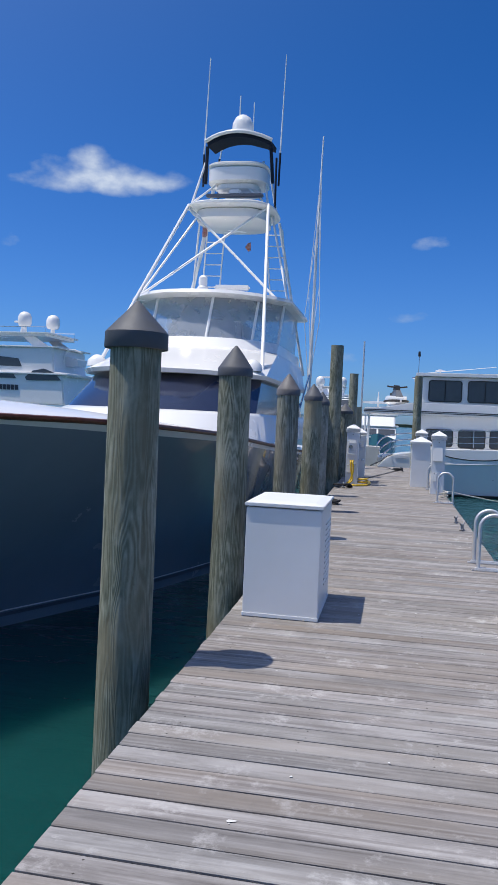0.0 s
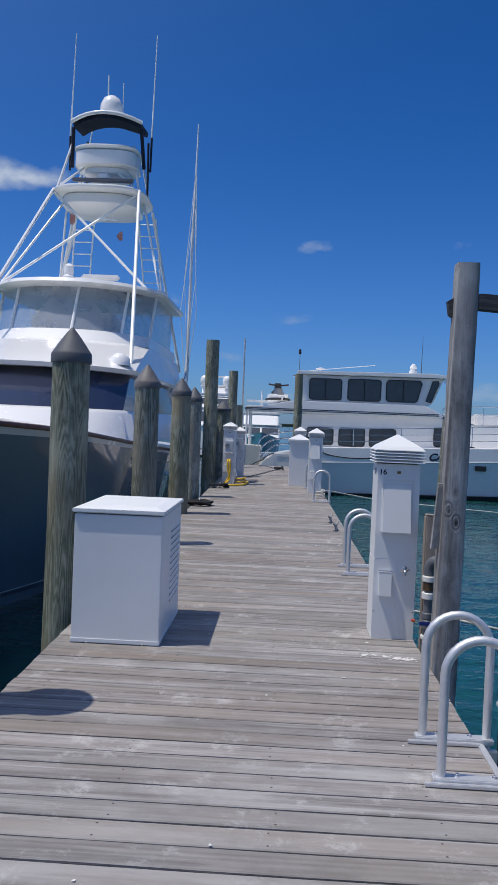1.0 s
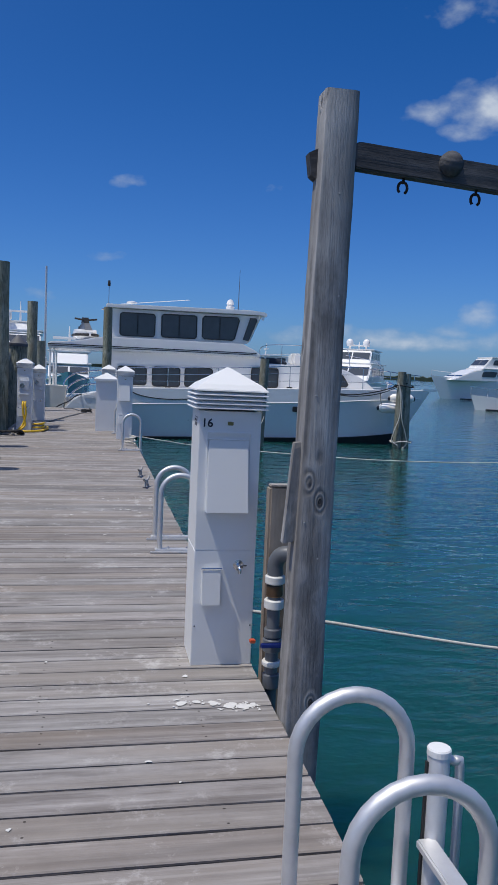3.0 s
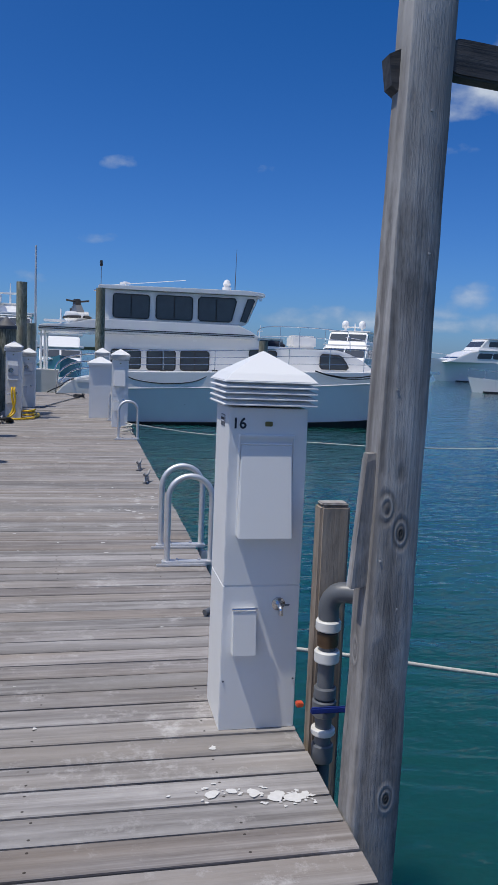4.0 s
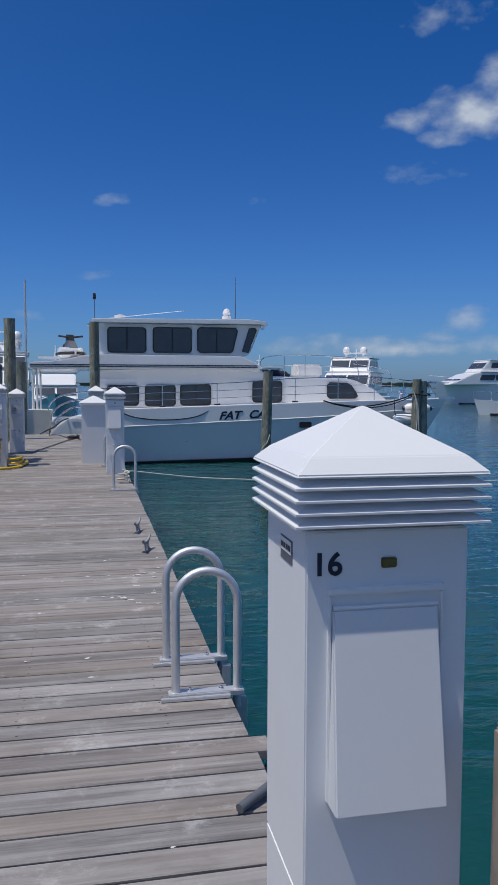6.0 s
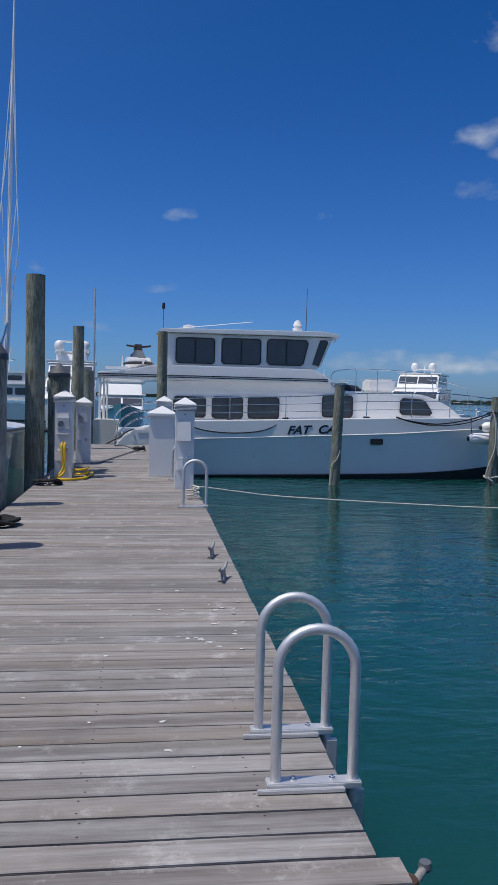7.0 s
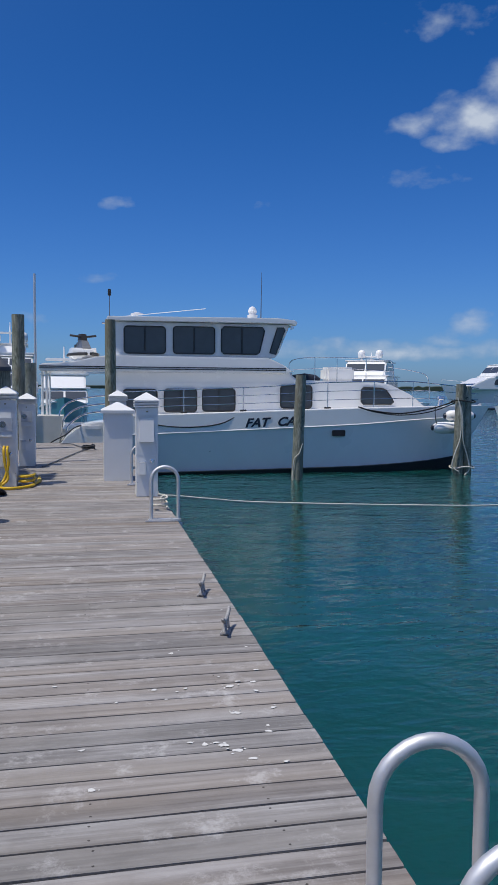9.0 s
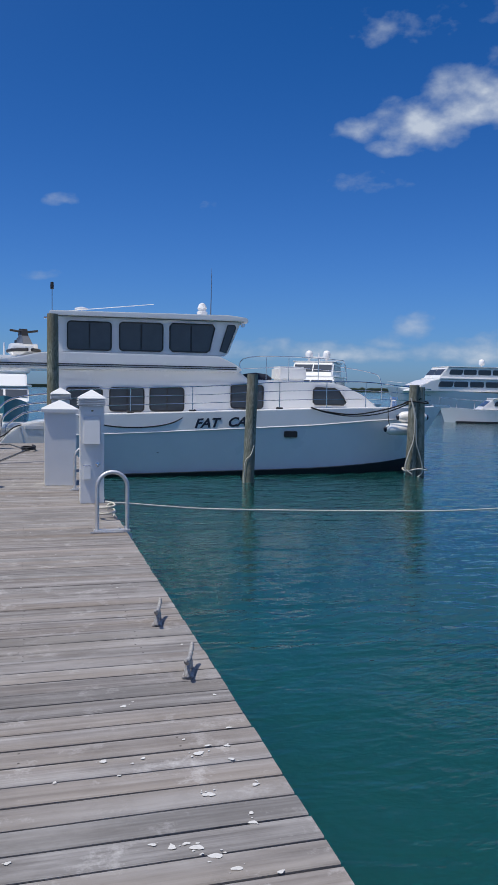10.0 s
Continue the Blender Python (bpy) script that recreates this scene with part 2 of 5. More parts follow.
JOIST = timber("under_deck_wood", (0.06, 0.05, 0.04), (0.13, 0.11, 0.09), (0.2, 0.17, 0.14), "Y", 40, 0.9)
WHITE = plain("white_powder_coat", (0.82, 0.83, 0.83), 0.42, 0, 0.08, 3.0, 0.02, dirt=(0.66, 0.65, 0.60))
HATWHITE = plain("white_moulded_plastic", (0.74, 0.75, 0.755), 0.48, 0, 0.05, 5.0, 0.03, dirt=(0.7, 0.7, 0.66))
GELCOAT = plain("white_gelcoat", (0.90, 0.885, 0.86), 0.25, 0, 0.05, 1.2, 0.0, coat=0.3, dirt=(0.68, 0.67, 0.64))
GELGREY = plain("pale_blue_grey_gelcoat", (0.84, 0.84, 0.84), 0.3, 0, 0.06, 0.8, 0.0, coat=0.4)
NAVY = plain("navy_gelcoat", (0.25, 0.30, 0.355), 0.25, 0, 0.15, 0.7, 0.0, coat=1.0)
MASK = glassy("navy_tinted_screen", (0.03, 0.04, 0.08), 0.12)
DARKGLASS = glassy("dark_window_glass", (0.065, 0.074, 0.088), 0.12)
BLACK = plain("black_rubber", (0.02, 0.02, 0.022), 0.6, 0, 0.2, 8, 0.1)
CAPBLACK = plain("black_pile_cap_plastic", (0.085, 0.093, 0.112), 0.62, 0, 0.3, 9, 0.08, dirt=(0.08, 0.08, 0.08))
CAPGREY = plain("grey_pile_cap_plastic", (0.16, 0.15, 0.15), 0.6, 0, 0.3, 9, 0.08)
ALU = plain("brushed_aluminium", (0.74, 0.74, 0.75), 0.52, 0.7, 0.15, 14, 0.04)
STEEL = plain("polished_steel", (0.7, 0.7, 0.72), 0.16, 1.0, 0.08, 10, 0.0)
GALV = plain("galvanised_cast_iron", (0.50, 0.50, 0.50), 0.6, 0.2, 0.4, 30, 0.4, dirt=(0.12, 0.09, 0.07))
RUST = plain("rusty_shackle", (0.05, 0.035, 0.028), 0.8, 0.4, 0.5, 40, 0.4)
PVCGREY = plain("grey_pvc", (0.13, 0.14, 0.155), 0.4, 0, 0.2, 12, 0.03)
PVCWHITE = plain("white_pvc", (0.74, 0.74, 0.72), 0.4, 0, 0.15, 14, 0.03, dirt=(0.5, 0.45, 0.36))
BRONZE = plain("tarnished_bronze", (0.17, 0.105, 0.06), 0.5, 0.6, 0.4, 22, 0.2)
BLUE = plain("blue_handle_plastic", (0.02, 0.04, 0.22), 0.4, 0, 0.2, 10, 0.02)
ORANGE = plain("orange_plastic", (0.6, 0.09, 0.03), 0.5, 0, 0.2, 10, 0.02)
ROPE = plain("white_rope", (0.66, 0.64, 0.58), 0.9, 0, 0.3, 60, 0.6, dirt=(0.4, 0.36, 0.28))
ROPEDARK = plain("black_mooring_rope", (0.022, 0.022, 0.024), 0.9, 0, 0.3, 60, 0.6)
YELLOW = plain("yellow_cable_jacket", (0.72, 0.46, 0.02), 0.45, 0, 0.12, 20, 0.02)
BRASS = plain("small_brass_lock", (0.25, 0.21, 0.09), 0.4, 0.8, 0.3, 30, 0.1)
INK = plain("dark_blue_lettering", (0.012, 0.016, 0.035), 0.4, 0, 0.1, 10, 0.0)
GREYINK = plain("grey_sticker", (0.12, 0.13, 0.16), 0.5, 0, 0.3, 40, 0.0)
TEAK = timber("varnished_teak", (0.06, 0.02, 0.012), (0.12, 0.045, 0.025), (0.18, 0.075, 0.04), "Y", 40, 0.3)
TEALHULL = plain("sea_green_gelcoat", (0.06, 0.22, 0.25), 0.2, 0, 0.08, 1.0, 0.0, coat=0.4)
CANVAS = plain("navy_canvas", (0.012, 0.018, 0.035), 0.85, 0, 0.2, 30, 0.2)
CLEARVINYL = glassy("clear_vinyl_curtain", (0.55, 0.60, 0.66), 0.12, 0.42)
ANTIFOUL = plain("dark_antifouling", (0.012, 0.016, 0.022), 0.7, 0, 0.3, 4, 0.1)
DROPPING = plain("chalky_bird_dropping", (0.66, 0.65, 0.63), 0.9, 0, 0.15, 60, 0.0)
GREYHULL = plain("silver_grey_gelcoat", (0.58, 0.60, 0.63), 0.25, 0, 0.05, 0.4, 0.0)
CREAM = plain("cream_fibreglass", (0.70, 0.66, 0.58), 0.45, 0, 0.1, 4, 0.02)
FLAG = plain("faded_red_flag_cloth", (0.45, 0.10, 0.07), 0.9, 0, 0.5, 20, 0.1, dirt=(0.5, 0.5, 0.5))
LANDGREEN = plain("far_shore_scrub", (0.05, 0.075, 0.05), 0.95, 0, 0.4, 0.2, 0.0)


def water_material():
    m, t, b = nodes_of("harbour_water")
    v = coords(t)
    patch = noise_of(t, v, 0.09, 3)
    col = ramp(t, patch, [(0.3, (0.0065, 0.050, 0.048)), (0.7, (0.010, 0.074, 0.071))])
    t.links.new(col, b.inputs["Base Color"])
    b.inputs["Roughness"].default_value = 0.06
    b.inputs["IOR"].default_value = 1.33
    b.subsurface_method = "BURLEY"
    b.inputs["Subsurface Weight"].default_value = 1.0
    b.inputs["Subsurface Radius"].default_value = (0.6, 1.6, 1.6)
    b.inputs["Subsurface Scale"].default_value = 1.0
    va = coords(t, (0.75, 1.5, 1.0))
    h = mth(t, "ADD", mth(t, "MULTIPLY", noise_of(t, va, 1.1, 3, 0.5, 0.6), 0.55), mth(t, "ADD", mth(t, "MULTIPLY", noise_of(t, va, 3.6, 3, 0.5, 0.2), 0.20), mth(t, "MULTIPLY", noise_of(t, va, 10.0, 2, 0.5, 0.1), 0.045)))
    bump(t, b, h, 0.27, 0.30)
    return m


WATER = water_material()


# ---- building helpers ----
def part(name, bm, material, parent=None, label="", smooth=None):
    me = bpy.data.meshes.new(name)
    if smooth is not None:
        bm.normal_update()
        for f in bm.faces:
            f.smooth = True
        for e in bm.edges:
            if len(e.link_faces) == 2 and e.calc_face_angle(0.0) > radians(smooth):
                e.smooth = False
    bm.to_mesh(me)
    bm.free()
    me.materials.append(material)
    ob = new(name, me)
    if parent is not None:
        ob.parent = parent
    if label:
        tagged(ob, label)
    return ob


def thing(name, m, label, category, group="", kind=""):
    ob = new(name)
    ob.empty_display_size = 0.2
    ob.matrix_basis = m if isinstance(m, Matrix) else Matrix.Translation(m)
    return tagged(ob, label, category, group, kind)


def b_box(x0, x1, y0, y1, z0, z1, bevel=0.0, seg=2, bm=None):
    own = bmesh.new()
    bmesh.ops.create_cube(own, size=1.0)
    bmesh.ops.scale(own, vec=(x1 - x0, y1 - y0, z1 - z0), verts=own.verts)
    bmesh.ops.translate(own, vec=((x0 + x1) / 2, (y0 + y1) / 2, (z0 + z1) / 2), verts=own.verts)
    if bevel:
        bmesh.ops.bevel(own, geom=list(own.edges), offset=bevel, segments=seg, affect="EDGES", clamp_overlap=True)
    return join(bm, own)


def join(bm, own):
    if bm is None:
        return own
    me = bpy.data.meshes.new("tmp")
    own.to_mesh(me)
    own.free()
    bm.from_mesh(me)
    bpy.data.meshes.remove(me)
    return bm


def b_tube(points, radius, sides=10, bm=None, closed=False):
    """A round bar along a path; radius may be one number or one for each point."""
    bm = bm or bmesh.new()
    pts = [Vector(p) for p in points]
    n = len(pts)
    rings = []
    up = Vector((0, 0, 1))
    first = (pts[1] - pts[0]).normalized()
    side = first.cross(up if abs(first.z) < 0.9 else Vector((1, 0, 0))).normalized()
    for i, p in enumerate(pts):
        if closed:
            d = pts[(i + 1) % n] - pts[i - 1]
        else:
            d = pts[min(i + 1, n - 1)] - pts[max(i - 1, 0)]
        d.normalize()
        side = (side - d * side.dot(d)).normalized()
        other = d.cross(side)
        r = radius[i] if isinstance(radius, (list, tuple)) else radius
        rings.append([bm.verts.new(p + (side * math.cos(a) + other * math.sin(a)) * r) for a in (2 * math.pi * k / sides for k in range(sides))])
    for i in range(n if closed else n - 1):
        a, c = rings[i], rings[(i + 1) % n]
        for k in range(sides):
            bm.faces.new((a[k], a[(k + 1) % sides], c[(k + 1) % sides], c[k]))
    if not closed:
        bm.faces.new(list(reversed(rings[0])))
        bm.faces.new(rings[-1])
    bmesh.ops.recalc_face_normals(bm, faces=bm.faces)
    return bm


def b_loft(rings, close_ends=True, closed=True, bm=None):
    bm = bm or bmesh.new()
    vs = [[bm.verts.new(p) for p in ring] for ring in rings]
    k = len(vs[0])
    for a, c in zip(vs, vs[1:]):
        for i in range(k if closed else k - 1):
            j = (i + 1) % k
            bm.faces.new((a[i], a[j], c[j], c[i]))
    if close_ends and closed:
        bm.faces.new(list(reversed(vs[0])))
        bm.faces.new(vs[-1])
    bmesh.ops.remove_doubles(bm, verts=bm.verts, dist=0.0004)
    bmesh.ops.recalc_face_normals(bm, faces=bm.faces)
    return bm


def b_lathe(profile, sides=24, bm=None, centre=(0, 0, 0)):
    """profile: (radius, z) from the bottom up."""
    cx, cy, cz = centre
    return b_loft([[(cx + r * math.cos(2 * math.pi * i / sides), cy + r * math.sin(2 * math.pi * i / sides), cz + z) for i in range(sides)] for r, z in profile], bm=bm)


def smooth_path(points, n=8):
    """A soft curve through points (Catmull-Rom)."""
    p = [Vector(q) for q in points]
    p = [p[0] * 2 - p[1]] + p + [p[-1] * 2 - p[-2]]
    out = []
    for i in range(1, len(p) - 2):
        for k in range(n):
            s = k / n
            a, b, c, d = p[i - 1:i + 3]
            out.append(0.5 * ((2 * b) + (c - a) * s + (2 * a - 5 * b + 4 * c - d) * s * s + (3 * b - a - 3 * c + d) * s ** 3))
    out.append(p[-2])
    return out


def sag(a, b, drop, n=16):
    a, b = Vector(a), Vector(b)
    return [a.lerp(b, i / n) - Vector((0, 0, drop * 4 * (i / n) * (1 - i / n))) for i in range(n + 1)]


def b_prism(outline, y0, y1, bevel=0.0, bm=None):
    """An outline of (x, z) carried from y0 to y1."""
    own = bmesh.new()
    f = own.faces.new([own.verts.new((x, y0, z)) for x, z in outline])
    ex = bmesh.ops.extrude_face_region(own, geom=[f])
    bmesh.ops.translate(own, vec=(0, y1 - y0, 0), verts=[v for v in ex["geom"] if isinstance(v, bmesh.types.BMVert)])
    bmesh.ops.recalc_face_normals(own, faces=own.faces)
    if bevel:
        bmesh.ops.bevel(own, geom=list(own.edges), offset=bevel, segments=2, affect="EDGES", clamp_overlap=True)
    return join(bm, own)


def round_outline(x0, x1, z0, z1, r, shear=0.0, n=5):
    """A rounded rectangle as (x, z); shear pulls the top edge in x."""
    out = []
    for cx, cz, a0 in ((x1 - r, z1 - r, 0), (x0 + r, z1 - r, 90), (x0 + r, z0 + r, 180), (x1 - r, z0 + r, 270)):
        for i in range(n):
            a = radians(a0 + 90 * i / (n - 1))
            x, z = cx + r * math.cos(a), cz + r * math.sin(a)
            out.append((x + shear * (z - z0) / (z1 - z0), z))
    return out


def lettering(name, text, size, m, material, parent, label="", depth=0.002, shear=0.0, bold=0.005):
    cu = bpy.data.curves.new(name, "FONT")
    cu.body, cu.size, cu.extrude, cu.shear = text, size, depth, shear
    cu.align_x = "LEFT"
    cu.offset = size * bold
    tmp = bpy.data.objects.new("tmp", cu)
    me = bpy.data.meshes.new_from_object(tmp)
    bpy.data.objects.remove(tmp)
    me.materials.append(material)
    ob = new(name, me)
    ob.parent = parent
    ob.matrix_basis = m
    if label:
        tagged(ob, label)
    return ob


# ---- the setting ----
WATER_Z = -1.06


def deck_left(y):
    return -1.08 - 0.0134 * (y - 5.0)


def deck_right(y):
    return 1.38 - 0.0035 * (y - 8.0)


DECK_START, DECK_END, PITCH = -3.025, 29.3, 0.150

bm = bmesh.new()
ring_r = (0.0, 60.0, 300.0, 4500.0)
prev = None
for r in ring_r[1:]:
    cur = [bm.verts.new((r * math.cos(2 * math.pi * i / 32), 10 + r * math.sin(2 * math.pi * i / 32), WATER_Z)) for i in range(32)]
    if prev is None:
        bm.faces.new(cur)
    else:
        for i in range(32):
            bm.faces.new((prev[i], cur[i], cur[(i + 1) % 32], prev[(i + 1) % 32]))
    prev = cur
bmesh.ops.recalc_face_normals(bm, faces=bm.faces)
water = part("water", bm, WATER)
tagged(water, "rippled teal harbour water reaching the horizon", "water", kind="structure")

# low wooded shore on the horizon
bm = bmesh.new()
rng = random.Random(4)
for a0, a1, dist, top in ((-40, 12, 1400, 5), (16, 62, 1200, 7)):
    n = 160
    low, high = [], []
    for i in range(n + 1):
        a = radians(a0 + (a1 - a0) * i / n)
        x, y = dist * math.sin(a), dist * math.cos(a)
        z = top * (0.35 + 0.65 * math.sin(math.pi * i / n) ** 0.5) * (0.8 + 0.35 * noise.noise((i * 0.83, dist, 0)))
        low.append(bm.verts.new((x, y, WATER_Z)))
        high.append((bm.verts.new((x, y, max(z, 0.5))), bm.verts.new((x * 1.06, y * 1.06, max(z * 1.25, 0.6)))))
    for i in range(n):
        bm.faces.new((low[i], low[i + 1], high[i + 1][0], high[i][0]))
        bm.faces.new((high[i][0], high[i + 1][0], high[i + 1][1], high[i][1]))
tagged(part("backdrop_shore", bm, LANDGREEN), "low distant shore with scrub on the horizon", "shore", kind="structure")

dock = thing("floor_dock", (0, 0, 0), "weathered grey timber dock of cross planks", "dock", kind="structure")
bm = bmesh.new()
for x in (-0.85, -0.25, 0.35, 0.95, 1.27):
    b_box(x - 0.04, x + 0.04, DECK_START, DECK_END, -0.29, -0.045, bm=bm)
part("joist", bm, JOIST, dock)
for y in range(-2, 30, 4):
    part("cross_beam", b_box(-1.02, 1.3, y - 0.1, y + 0.1, -0.55, -0.292, 0.01), JOIST, dock)
for x in (-0.8, 1.15):
    for y in range(0, 30, 8):
        part("support_pile", b_lathe([(0.14, -2.5), (0.13, -0.553)], 14, centre=(x, y + 0.3, 0)), PILE, dock, smooth=40)


# ---- mooring piles ----
def mooring_pile(x, y, top, radius, cap, label, lean=(0.0, 0.0), seed=0):
    rng = random.Random(seed)
    root = thing("mooring_pile", (x, y, WATER_Z), label, "pile", "mooring piles")
    n, sides = 26, 26
    bottom = WATER_Z - 2.0
    rings = []
    for k in range(n + 1):
        f = k / n
        z = bottom + (top - bottom) * f
        ox, oy = lean[0] * (z - WATER_Z), lean[1] * (z - WATER_Z)
        ring = []
        for i in range(sides):
            a = 2 * math.pi * i / sides
            r = radius * (1.10 - 0.13 * f) * (1 + 0.035 * noise.noise((math.cos(a) * 1.4 + seed, math.sin(a) * 1.4, z * 0.8)) + 0.05 * noise.noise((math.cos(a) * 5 + seed, math.sin(a) * 5, z * 0.35)))
            ring.append((ox + r * math.cos(a), oy + r * math.sin(a), z - WATER_Z))
        rings.append(ring)
    part("shaft", b_loft(rings), PILE, root, smooth=50)
    tx, ty, tz = lean[0] * (top - WATER_Z), lean[1] * (top - WATER_Z), top - WATER_Z
    if cap == "skirt":
        prof = [(radius * 1.19, -0.10), (radius * 1.21, -0.095), (radius * 1.20, 0.0), (radius * 1.14, 0.012), (radius * 0.55, 0.115), (0.012, 0.20), (0.0, 0.203)]
        part("cap", b_lathe(prof, 32, centre=(tx, ty, tz)), CAPBLACK, root, "black conical pile cap", smooth=35)
    elif cap in ("cone", "greycone"):
        prof = [(radius * 1.06, -0.075), (radius * 1.07, -0.07), (radius * 1.06, 0.0), (radius * 1.01, 0.012), (radius * 0.5, 0.13), (0.012, 0.215), (0.0, 0.217)]
        part("cap", b_lathe(prof, 28, centre=(tx, ty, tz)), CAPGREY if cap == "greycone" else CAPBLACK, root, smooth=35)
    return root


mooring_pile(-1.485, 4.53, 2.06, 0.166, "skirt", "green-stained timber pile with a black conical cap", (0.0, 0.0), 1)
mooring_pile(-1.37, 7.04, 2.02, 0.156, "cone", "green-stained timber pile with a black pointed cap", (0.0, 0.0), 2)
mooring_pile(-1.28, 10.1, 1.96, 0.15, "greycone", "green-stained timber pile with a sun-bleached cap", (0.0, 0.0), 3)
mooring_pile(-1.29, 13.35, 1.99, 0.155, "cone", "green-stained timber pile with a black pointed cap", (0.0, 0.0), 4)
mooring_pile(-1.42, 16.3, 1.98, 0.155, "cone", "green-stained timber pile beside the dock", (0.0, 0.0), 5)
mooring_pile(-1.425, 19.8, 3.52, 0.165, "", "tall bare green timber pile beside the dock", (0.0, 0.0), 6)
mooring_pile(-1.33, 22.5, 1.90, 0.22, "cone", "stout timber pile with a dark pointed cap", (0.0, 0.0), 7)
mooring_pile(-1.385, 27.2, 3.285, 0.155, "", "tall bare green timber pile at the dock's end", (0.0, 0.0), 8)
mooring_pile(-1.40, 30.6, 2.21, 0.2, "", "short dark timber pile at the dock's end", (0.0, 0.0), 9)
mooring_pile(0.89, 29.75, 3.43, 0.15, "", "tall bare green timber pile beside the catamaran", (0.0, 0.0), 10)
PILE_A = (6.08, 28.65)
PILE_B = (11.43, 29.5)
mooring_pile(*PILE_A, 1.92, 0.155, "", "brown timber pile standing in the water", (0.030, 0.0), 11)
mooring_pile(*PILE_B, 1.70, 0.15, "", "leaning timber pile hung with ropes", (0.02, 0.0), 12)
mooring_pile(PILE_B[0] + 0.34, PILE_B[1] + 0.1, 1.64, 0.15, "", "timber pile bound to its neighbour with rope", (-0.02, 0.0), 13)


# ---- dock furniture ----
def dock_box(m, w, d, h, label, vents=True, hip=False):
    """A sheet-metal equipment box, front lower-left corner at the origin."""
    root = thing("equipment_box", m, label, "utility box")
    part("body", b_box(0.012, w - 0.012, 0.012, d - 0.012, 0.0, h - 0.05, 0.006), WHITE, root)
    if hip:
        o = 0.03
        r0 = [(-o, -o, h - 0.05), (w + o, -o, h - 0.05), (w + o, d + o, h - 0.05), (-o, d + o, h - 0.05)]
        r1 = [(x, y, h) for x, y, z in r0]
        r2 = [(w / 2 - 0.02, d / 2 - 0.02, h + 0.13), (w / 2 + 0.02, d / 2 - 0.02, h + 0.13), (w / 2 + 0.02, d / 2 + 0.02, h + 0.13), (w / 2 - 0.02, d / 2 + 0.02, h + 0.13)]
        part("lid", b_loft([r0, r1, r2]), HATWHITE, root)
    else:
        lid = b_box(-0.002, w + 0.002, -0.002, d + 0.002, h - 0.040, h - 0.012, 0.006)
        r0 = [(0.0, 0.0, h - 0.014), (w, 0.0, h - 0.014), (w, d, h - 0.014), (0.0, d, h - 0.014)]
        r2 = [(w * 0.12, d * 0.12, h), (w * 0.88, d * 0.12, h), (w * 0.88, d * 0.88, h), (w * 0.12, d * 0.88, h)]
        b_loft([r0, r2], bm=lid)
        part("lid", lid, WHITE, root)
        part("base_flange", b_box(0.008, w - 0.008, 0.008, d - 0.008, 0.0, 0.03, 0.003), WHITE, root)
        for k in range(3):
            x = 0.12 + k * (w - 0.24) / 2
            part("bolt", b_lathe([(0.009, 0.0), (0.009, 0.006), (0.0, 0.008)], 8, centre=(x, 0.004, 0.0)), GALV, root)
    if vents:
        for k in range(12):
            z = h * 0.25 + k * h * 0.05
            part("louvre", b_prism([(w - 0.013, z), (w - 0.006, z - 0.010), (w - 0.006, z - 0.013), (w - 0.013, z - 0.013)], d * 0.45, d * 0.92), WHITE, root)
            # dark strip stands for the shade inside each louvre slot
            part("vent_slot", b_box(w - 0.0125, w - 0.0095, d * 0.45, d * 0.92, z - 0.026, z - 0.0135), GREYINK, root)
    return root


dock_box(pose(-0.988, 5.818, 0, 0, 0, 0.0), 0.62, 0.95, 0.912, "large white sheet-metal equipment box with a side louvre")


